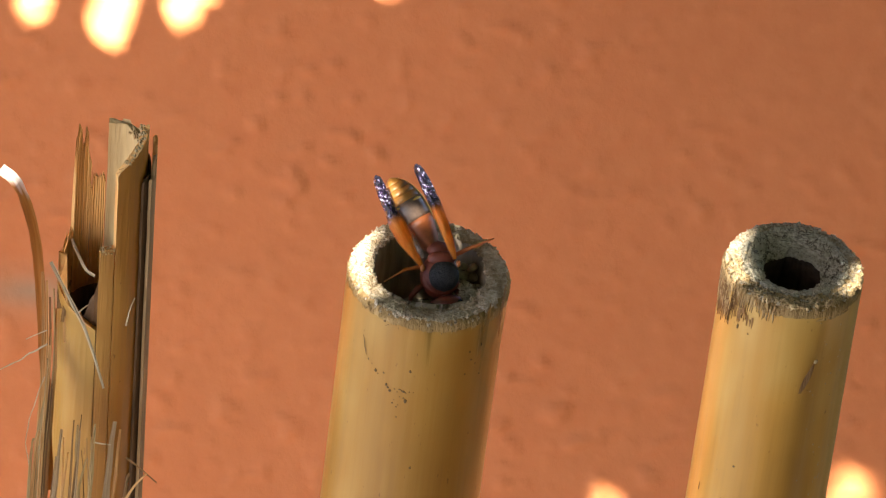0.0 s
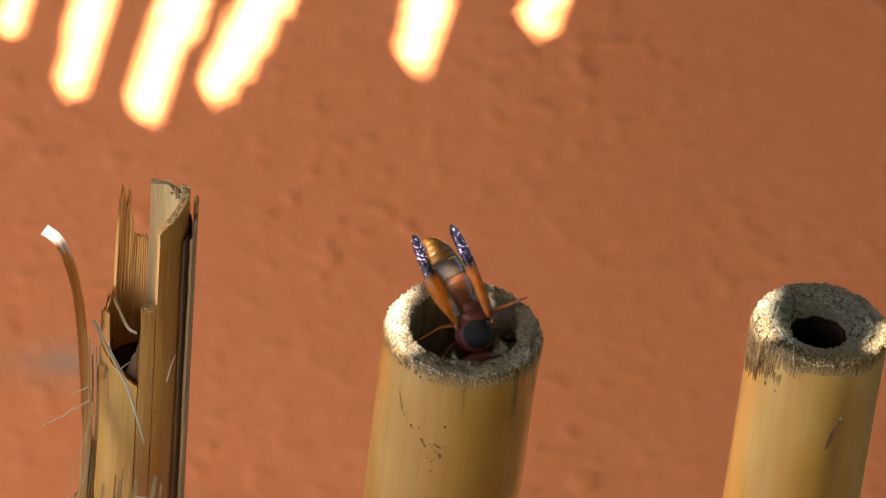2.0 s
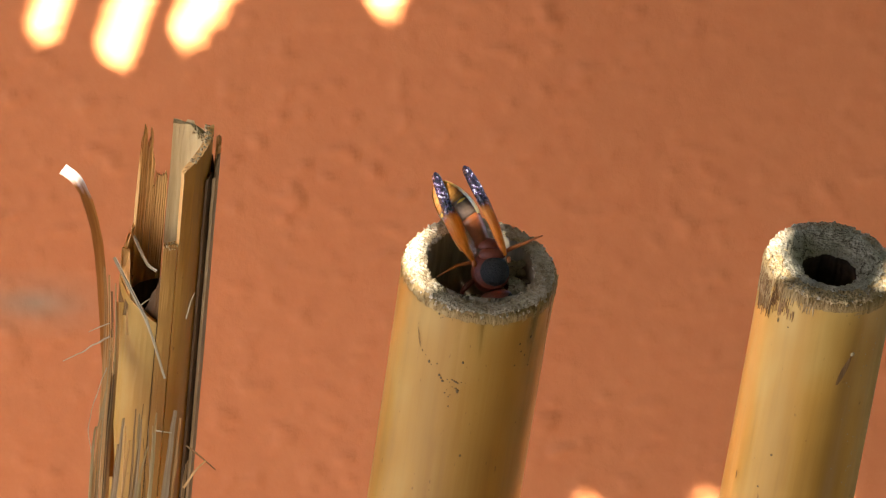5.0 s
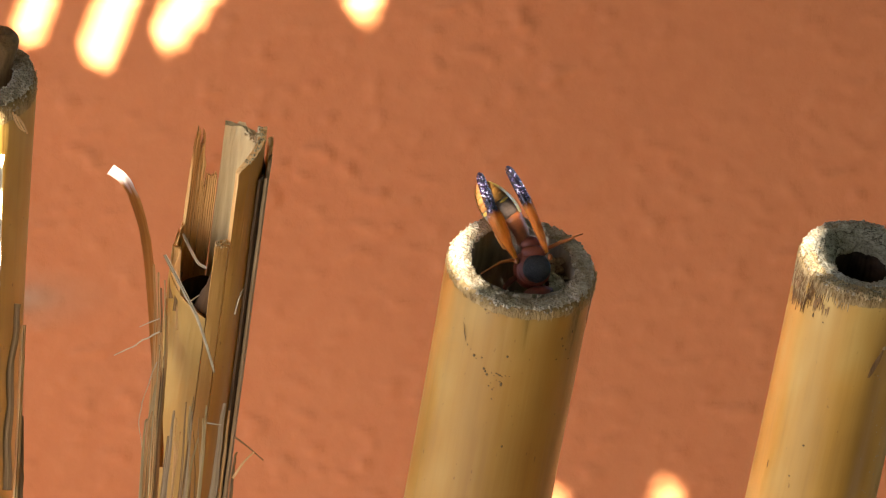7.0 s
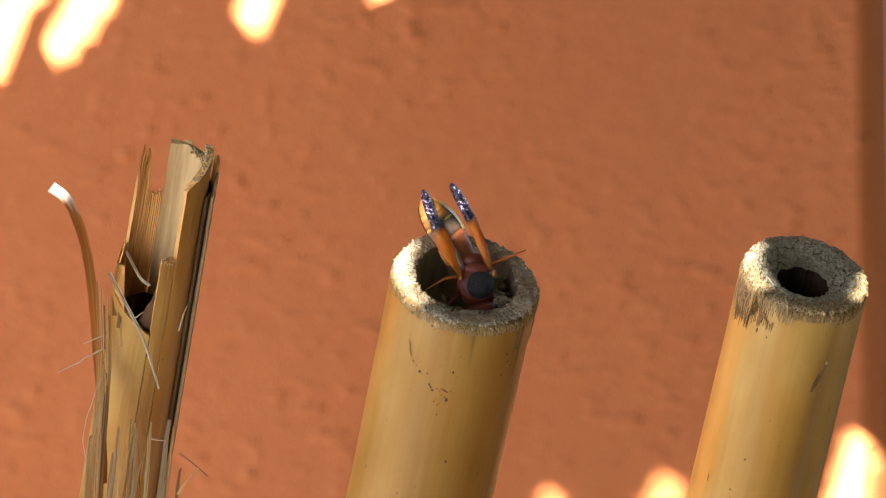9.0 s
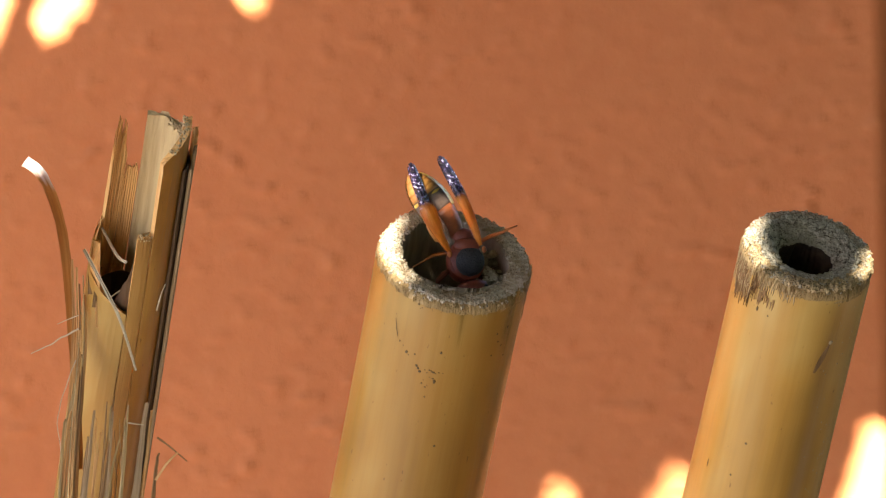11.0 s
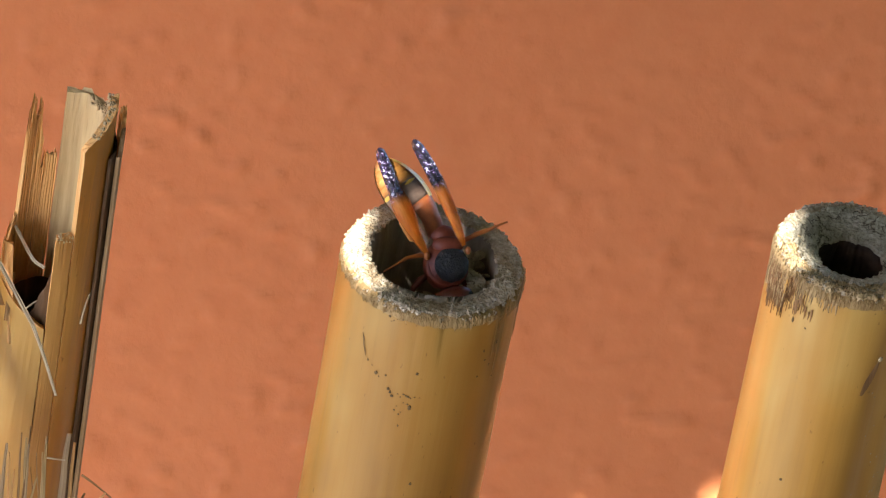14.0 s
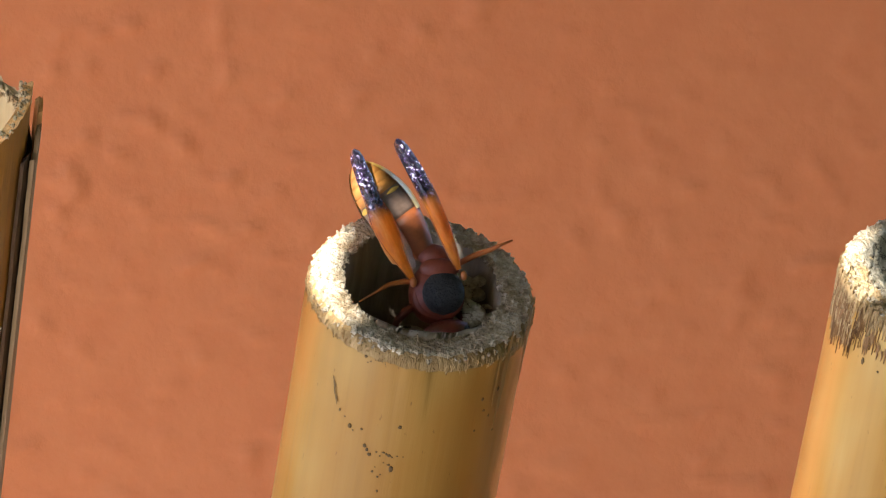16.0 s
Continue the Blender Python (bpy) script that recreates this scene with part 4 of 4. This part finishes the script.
    # upright splinters low on the front
    low_bits = [(-64, -222, 10, GREY, 62), (-60, -236, 6, SPLINT, 64), (-42, -206, 6, BROWN, 76), (-35, -214, 8, PALE, 80), (-28, -196, 4, BROWN, 82), (-31, -224, 7, GREY, 84),
                (-4, -212, 8, PALE, 90), (-10, -236, 6, PALE, 88), (30, -208, 17, GREY, 84), (40, -222, 10, SPLINT, 80), (-52, -262, 6, SPLINT, 70),
                (-20, -274, 6, PALE, 88), (-74, -270, 8, GREY, 54), (54, -300, 9, BROWN, 72)]
    shades = {GREY: GREY, BROWN: BROWN, PALE: PITH, SPLINT: SPLINT}
    for k, (x, top, w, mat, z) in enumerate(low_bits):
        lean = rng.uniform(-14, 6)
        strip("splinter", shades[mat] if k % 4 else mat, [(x + lean * 1.2 - 22, -480, z), (x + lean * 0.7 - 8, -340, z + 2), (x, top, z + rng.uniform(0, 8))], (w * 1.1, w * 0.4), 50 + k, 1.2, wave=1.5)
    for k in range(3):
        x, lean = rng.uniform(-70, 56), rng.uniform(-18, 8)
        z = 88 - abs(x) * 0.45
        strip("splinter", rng.choice((SPLINT, GREY, BROWN, GREY, BROWN)), [(x + lean - 8, -480, z), (x + lean * 0.6, -360, z + 3), (x, rng.uniform(-330, -215), z + rng.uniform(2, 10))], (rng.uniform(2, 4.5), 1.2), 90 + k, 1.0, wave=1.5)
    tagged(c, "split and splintered bamboo cane with loose torn strips", "bamboo cane", "canes by the wall")


split_cane()


# ---- weathered cane beyond the split one ----
def far_cane():
    c = new("bamboo_cane")
    c.matrix_basis = upright(FAR_AT, FAR_AXIS)
    cane_body(c, FAR_R, 0.0068, 0.05, reach(FAR_AT, FAR_AXIS), 31.0, 0.0026, 0.0016)
    back = c.matrix_basis.inverted() @ Matrix.Translation(FAR_AT) @ YARD

    def strip(name, mat, pts, widths, seed, thick=2, label="", wave=0.0):
        bm = ribbon([(x * U, y * U, z * U) for x, y, z in pts], [w * U for w in widths], thick * U, seed, 18, wave=wave * U)
        bmesh.ops.transform(bm, matrix=back, verts=bm.verts)
        part(name, bm, STRANDS[mat], c, label, smooth=False)

    strip("loose_strip", PALE, [(58, -400, 130), (62, -280, 128), (66, -150, 122)], (14, 12), 1, 4, "pale peeling strip", 3)
    strip("loose_strip", BROWN, [(80, -780, 118), (84, -600, 118), (100, -430, 110)], (18, 12), 2, 4, "", 4)
    strip("loose_strip", SPLINT, [(96, -800, 100), (104, -640, 98), (112, -470, 92)], (10, 9), 3, 3)
    strip("loose_strip", BROWN, [(100, -900, 92), (104, -740, 92), (106, -640, 92)], (20, 12), 4, 4)
    for k in range(3):
        strip("fibre", SPLINT, [(90 + 5 * k, -70 - 4 * k, 92), (98 + 6 * k, -92, 96), (108 + 5 * k, -104 - 3 * k, 94)], (4, 3), 10 + k, 2)
    tagged(c, "tall weathered bamboo cane with sunlit peeling strips", "bamboo cane", "canes by the wall")


far_cane()


def brown_stick():
    at, axis = (-0.0685, 0.0080, 0.3282), (0.12, -0.22, 0.95)
    s = new("stick")
    s.matrix_basis = upright(at, axis)
    bm = bmesh.new()
    sheet(bm, [ring(r, z, 28, 0.05, 3.0, 0.0002, 3) for r, z in ((0.0002, 0.0022), (0.0022, 0.0022), (0.0030, 0.0015), (0.0028, 0.0002), (0.0024, -0.002), (0.0024, -0.05))], True)
    part("shaft", bm, BROWN, s)
    tagged(s, "dark brown stick standing in the hollow of a cane", "stick")


brown_stick()


# ---- insect ----
def blob(profile, n=28, wob=0.0, seed=0.0):
    """A body along y: rows of y, half width, half height and lift, in grid units."""
    bm = bmesh.new()
    rows = []
    for y, rx, rz, zc in profile:
        rows.append([(rx * U * cos(2 * pi * i / n), y * U, (zc + rz * sin(2 * pi * i / n)) * U) for i in range(n)])
    vs = sheet(bm, rows, True)
    bm.faces.new(vs[0][::-1])
    bm.faces.new(vs[-1])
    bmesh.ops.recalc_face_normals(bm, faces=bm.faces)
    return bm


def dome(ry0, ry1, rx, rz, zc=0.0, k=12, power=0.5):
    """Profile of an egg from y = ry0 to ry1."""
    return [(ry0 + (ry1 - ry0) * i / k, max(rx * (max(0.0, 1 - (2 * i / k - 1) ** 2)) ** power, 0.4), max(rz * (max(0.0, 1 - (2 * i / k - 1) ** 2)) ** power, 0.4), zc) for i in range(k + 1)]


def limb(points, widths, mat, parent, name="leg", label=""):
    bm = bmesh.new()
    p = [Vector(q) * U for q in points]
    rows = []
    for i, q in enumerate(p):
        d = (p[min(i + 1, len(p) - 1)] - p[max(i - 1, 0)]).normalized()
        s = d.cross(Vector((0.1, 0.2, 1))).normalized()
        t = s.cross(d)
        w = widths[i] * U / 2
        rows.append([q + (s * cos(a) + t * sin(a)) * w for a in (2 * pi * j / 10 for j in range(10))])
    vs = sheet(bm, rows, True)
    bm.faces.new(vs[0][::-1])
    bm.faces.new(vs[-1])
    return part(name, bm, mat, parent, label)


def wing(parent, side):
    """A lengthwise folded fore wing, base at the origin, tip along y: broad and clear at the base, narrow and dark at the tip."""
    bm = bmesh.new()
    L, n, rows = 180.0, 44, []
    broad = 17.0 if side < 0 else 11.5
    for i in range(n + 1):
        f = i / n
        w = float(np.interp(f, [0, 0.12, 0.30, 0.48, 0.62, 0.80, 0.93, 0.98, 1.0], [4, 8, 0.92 * broad, broad, 11.8, 11.0, 9.4, 6.6, 2.6]))
        row = []
        for j in range(11):
            g = j / 10 - 0.5
            x = g * 2 * w * 0.9 + side * 5 * sin(pi * f)
            crease = 1.3 * noise.noise(Vector((f * 22, g * 7, side * 3.1))) * min(1, f * 3)
            z = 8 * (1 - (2 * g) ** 2) * min(1, f * 4) + 6 * sin(pi * f) + crease
            row.append((x * U, f * L * U, z * U))
        rows.append(row)
    sheet(bm, rows)
    sheet(bm, [[(x, y, z - 1.0 * U) for x, y, z in r][::-1] for r in rows])
    bmesh.ops.recalc_face_normals(bm, faces=bm.faces)
    w = part("wing", bm, WING, parent, "folded amber wing with violet-black tip")
    for k, g in enumerate((-0.46, 0.46)):
        pts = []
        for i in range(0, 31, 3):
            r = rows[i]
            j = (g + 0.5) * 10
            a, b = Vector(r[int(j)]), Vector(r[min(int(j) + 1, 10)])
            pts.append((a + (b - a) * (j % 1)) / U + Vector((0, 0, 0.7)))
        limb(pts, [1.3 - 0.08 * q for q in range(len(pts))], LEG, w, "vein")
    if side > 0:
        return w
    # the clear hind wing lying under the fore wing's inner edge
    bm = bmesh.new()
    hind = []
    for i in range(17):
        f = i / 16
        wide = 9.0 * sin(pi * min(1, 0.08 + f * 0.9)) ** 0.7
        hind.append([((-side * (8 + g * wide)) * U + side * 5 * sin(pi * f * 0.55) * U, (14 + f * 78) * U, (3 + 5 * sin(pi * f) - 3 * g * g + 0.8 * noise.noise(Vector((f * 8, g * 4, side)))) * U) for g in (-1, -0.5, 0, 0.5, 1)])
    sheet(bm, hind)
    sheet(bm, [[(x, y, z - 0.7 * U) for x, y, z in r][::-1] for r in hind])
    part("hind_wing", bm, VEIL, w, "clear greyish hind wing")
    return w


def wasp():
    at = (0.00226, -0.00022, 0.29964)
    top = new("wasp")
    top.matrix_basis = Matrix.Translation(at) @ YARD
    # middle body
    bm = blob(dome(-40, 40, 34, 27, -6))
    t = part("thorax", bm, CHITIN, top, "rounded red-brown thorax")
    t.location = (-8 * U, 0, 0)
    part("back_plate", blob(dome(-27, 28, 27, 15, 13, 14), 36), BLACK, top, "black pitted back plate")
    m = part("scutellum", blob(dome(18, 45, 25, 11, 8)), CHITIN, top, "rust-red plate behind the back")
    m.location = (-4 * U, 0, 0)
    m = part("hind_plate", blob(dome(34, 64, 20, 14, -3)), CHITIN, top)
    m.location = (-10 * U, -2 * U, 0)
    # collar, wrapping the fore side of the back plate
    bm = bmesh.new()
    rows = []
    for i in range(29):
        a = radians(148 + 196 * i / 28)
        w = 8 * sin(pi * (i + 1.5) / 31) ** 0.5
        mid = Vector((29 * cos(a) - 4, 27 * sin(a), 5))
        out = Vector((cos(a), sin(a), 0))
        rows.append([(mid + out * (w * cos(b)) + Vector((0, 0, w * 1.1 * sin(b)))) * U for b in (2 * pi * j / 12 for j in range(12))])
    vs = sheet(bm, rows, True)
    bm.faces.new(vs[0][::-1])
    bm.faces.new(vs[-1])
    bmesh.ops.recalc_face_normals(bm, faces=bm.faces)
    part("collar", bm, CHITIN, top, "red-brown collar")
    for sx, y in ((-37, 14), (26, 22)):
        t = part("wing_joint", blob(dome(-6, 7, 4.5, 4.5, 14)), LEG, top)
        t.location = (sx * U, y * U, 0)
    # head bent down into the hollow
    head = new("head")
    head.parent = top
    head.matrix_basis = pose(4 * U, -47 * U, 20 * U, 12, 0, 8)
    bm = blob([(-14, 10, 7, 0), (-12, 19, 13, 0), (-7, 26, 17, 0), (0, 29, 19, 0), (7, 27, 17, 0), (12, 18, 12, 0), (14, 9, 6, 0)], 32)
    part("skull", bm, GLOSSRED, head, "dark red glossy head")
    for sx in (-1, 1):
        e = part("eye", blob(dome(-10, 9, 7, 13, 1)), BLACK, head)
        e.location = (sx * 22 * U, -1 * U, 0)
    limb([(-8, -9, 8), (-18, -22, 6), (-22, -36, -6)], (4, 4, 3), CHITIN, head, "antenna")
    limb([(8, -9, 8), (17, -22, 6), (20, -36, -6)], (4, 4, 3), CHITIN, head, "antenna")
    # abdomen, hinged at the waist
    ab = new("abdomen")
    ab.parent = top
    shapes = (("tergite", RUST, [(-8, 8, 8, 0), (0, 13, 12, 0), (8, 17, 16, 0), (18, 21, 20, 0), (30, 25, 24, 0), (42, 28, 27, 0), (54, 30.2, 29, 0)], "rust-red first segment"),
              ("tergite", SMOKE, [(53, 30.0, 28.8, 0), (60, 31.4, 30.2, 0), (68, 32.4, 31, 0), (76, 32.6, 31, 0), (84, 32.2, 30.2, 0), (91, 31.2, 29, 0)], "smoky grey second segment"),
              ("tergite", HONEY, [(90, 31.0, 28.8, 0), (96, 30.2, 27.6, 0), (104, 28.8, 26.0, 0)], "honey-brown segment"),
              ("tergite", HONEY, [(103, 28.6, 25.8, 0), (110, 27.0, 23.9, 0), (117, 24.8, 21.6, 0)], "honey-brown segment"),
              ("tergite", HONEY, [(116, 24.6, 21.4, 0), (122, 22.2, 18.8, 0), (129, 18.6, 15.2, 0)], "honey-brown segment"),
              ("tip", AMBER, [(128, 18.6, 15.0, 0), (133, 15, 11.6, 0), (138, 10.4, 7.8, 0), (142, 5, 4, 0), (143.5, 1, 1, 0)], "rounded amber tip"))
    for name, mat, prof, label in shapes:
        part(name, blob(prof, 36), mat, ab, label)

    def girdle(y0, y1, w, h, a0, a1, label, pinch=0.0):
        """A yellow hoop lying on the abdomen between two turns round it."""
        bm = bmesh.new()
        rows = []
        for q in range(19):
            f = q / 18
            a = radians(a0 + (a1 - a0) * f)
            narrow = 1 - pinch * abs(2 * f - 1) ** 1.5
            mid, half = (y0 + y1) / 2, (y1 - y0) / 2 * narrow
            rows.append([((w + up) * U * cos(a), y * U, (h + up) * U * sin(a)) for y, up in ((mid - half, -0.4), (mid - half * 0.6, 0.8), (mid + half * 0.6, 0.8), (mid + half, -0.4))])
        sheet(bm, rows)
        part("band", bm, YELLOW, ab, label)

    girdle(83, 89, 31.8, 29.8, 22, 62, "yellow band", 0.75)
    girdle(82, 90, 31.8, 29.8, 112, 160, "yellow band", 0.75)
    # pale yellow flank down each side
    for side in (-1, 1):
        bm = bmesh.new()
        rows = []
        for y, w, h in ((50, 29.5, 28.4), (62, 31.7, 30.5), (74, 32.6, 31), (86, 32.0, 29.9), (98, 29.9, 27.2), (110, 27.0, 23.9), (120, 23.1, 19.7), (130, 17.4, 14), (137, 11.4, 8.7)):
            rows.append([(side * (w + 2.0) * U * cos(radians(a)), y * U, (h + 2.0) * U * sin(radians(a))) for a in (-42, -27, -12, 4, 20)])
        sheet(bm, rows)
        part("flank", bm, YELLOW, ab, "pale yellow side of the abdomen")
    wl, wr = wing(top, -1), wing(top, 1)
    # legs
    limb([(14, 34, -6), (40, 47, -4), (62, 55, 0), (72, 60, 4), (88, 66, 6)], (8, 8, 6, 4, 2.5), LEG, top, "leg", "orange leg braced on the rim")
    limb([(-30, 12, -8), (-46, 16, -2), (-67, 12, 4), (-84, 2, 8), (-104, -9, 8)], (6, 7, 6, 3.5, 2), LEG, top, "leg", "thin orange leg reaching for the hollow's side")
    limb([(-34, -14, -2), (-46, -22, 0), (-57, -34, -2), (-62, -52, -8)], (9, 11, 9, 6), CHITIN, top, "leg")
    limb([(-40, 36, -12), (-60, 40, -12), (-68, 54, -8), (-76, 66, -6)], (5, 6, 8, 5), AMBER, top, "leg", "pale orange hind leg")
    limb([(20, -24, -14), (30, -36, -20), (28, -54, -26)], (9, 9, 6), CHITIN, top, "leg")
    tagged(top, "red-brown wasp with violet-tipped amber wings working head down in a cane", "wasp")
    return top, ab, wl, wr


WASP, ABDOMEN, WING_A, WING_B = wasp()


# ---- side of the yard ----
# unseen dark screen, added to keep sky light off the canes' right sides
def side_light_block():
    bm = bmesh.new()
    rows = []
    line = [Vector((0.48, 0.18)), Vector((0.46, 0.04)), Vector((0.40, -0.3)), Vector((0.44, -0.8)), Vector((0.34, -1.15)), Vector((0.10, -1.30)), Vector((-0.15, -1.38)), Vector((-0.36, -1.36)), Vector((-0.55, -1.26))]
    for i in range(41):
        t = i / 40 * (len(line) - 1)
        k = min(int(t), len(line) - 2)
        p = line[k].lerp(line[k + 1], t - k)
        out = (p - Vector((-0.3, -0.4))).normalized()
        row = []
        for f, z in ((0, 0), (0, 0.3), (0.01, 0.6), (0.02, 1.0), (0.03, 1.4), (0.05, 1.8), (0.2, 2.0), (0.5, 1.9), (0.6, 0.9), (0.6, 0)):
            q = (p + out * (f + 0.05 * noise.noise(Vector((p.x * 6, p.y * 6, z * 6))))) * 2
            row.append((q.x, q.y, max(0.0, 0.3 + (z - 0.3) * (2 + 0.6 * max(0.0, 1 - abs(i - 18) / 22)))))
        rows.append(row)
    sheet(bm, rows)
    tagged(new("backdrop", finish(bm, "backdrop", HEDGE)), "unseen tall dark screen added round the yard to block sky light", "hedge", kind="structure")


side_light_block()


# ---- beyond the corner of the wall ----
def hedge():
    bm = bmesh.new()
    sheet(bm, [[(-3, 3, 0), (4, 3, 0)], [(-3, 3.1, 0.45), (4, 3.1, 0.45)]])
    tagged(new("backdrop", finish(bm, "backdrop", HEDGE)), "deep shade of a hedge behind the wall", "hedge", kind="structure")
    bm = bmesh.new()
    rows = []
    for i in range(13):
        f = i / 12
        w = 0.014 * sin(pi * min(1, f * 1.02)) ** 0.8 + 0.0003
        rows.append([(w * g, 0.05 * f, 0.004 * g * g * 40 * w + 0.006 * f * f) for g in (-1, -0.5, 0, 0.5, 1)])
    sheet(bm, rows)
    sheet(bm, [[(x, y, z - 0.0004) for x, y, z in r][::-1] for r in rows])
    leaf = new("leaf")
    leaf.matrix_basis = pose(0.078, 0.36, 0.125, 50, 10, 10)
    part("blade", bm, GREENLEAF, leaf)
    bm = bmesh.new()
    sheet(bm, [ring(0.0008, z, 8) for z in (0, -0.06, -0.13)], True)
    st = part("stalk", bm, GREENLEAF, leaf)
    st.rotation_euler = (radians(-50), 0, 0)
    tagged(leaf, "yellow-green leaf beyond the corner of the wall", "leaf")


hedge()


def motions():
    def belly(turn, roll, lift):
        return pose(-20 * U, 50 * U, -9 * U, lift - 6, 0, turn + 2) @ pose(0, 0, 0, 0, roll, 0)

    def fold(x, y, turn, dip):
        return pose(x * U, y * U, 14 * U, dip, 0, turn)

    swell = [(0.0, 29.5, 0, 0), (0.5, 29.5, 0, 1), (1.0, 29, 0, -1), (1.5, 29.5, 0, 1), (2.0, 29, 0, 0), (2.3, 31, -8, 0), (2.7, 34, -14, 2), (3.0, 35, -18, 1), (3.5, 35, -18, -1),
             (4.5, 35, -18, 1), (6.0, 35.5, -18, -1), (7.0, 35.5, -18, 1), (8.0, 36, -18, -1), (9.0, 35.5, -18, 1), (11.5, 35.5, -18, -1), (13.0, 35.5, -18, 1), (14.5, 36, -18, -1), (16.0, 35.5, -18, 0)]
    walk(ABDOMEN, [(t, belly(a, r, l)) for t, a, r, l in swell])
    walk(WING_A, [(t, fold(-37, 16, a, d)) for t, a, d in ((0, 27, -3), (2.0, 26, -3), (2.4, 23, -2), (2.8, 24.5, -2), (3.7, 24, -2), (8.0, 23.5, -2), (16.0, 24, -2))])
    walk(WING_B, [(t, fold(20, 30, a, d)) for t, a, d in ((0, 22.5, -4), (2.0, 22.5, -4), (2.4, 23.5, -4), (2.8, 25, -4), (3.7, 25, -4), (8.0, 24.5, -4), (16.0, 25, -4))])


motions()
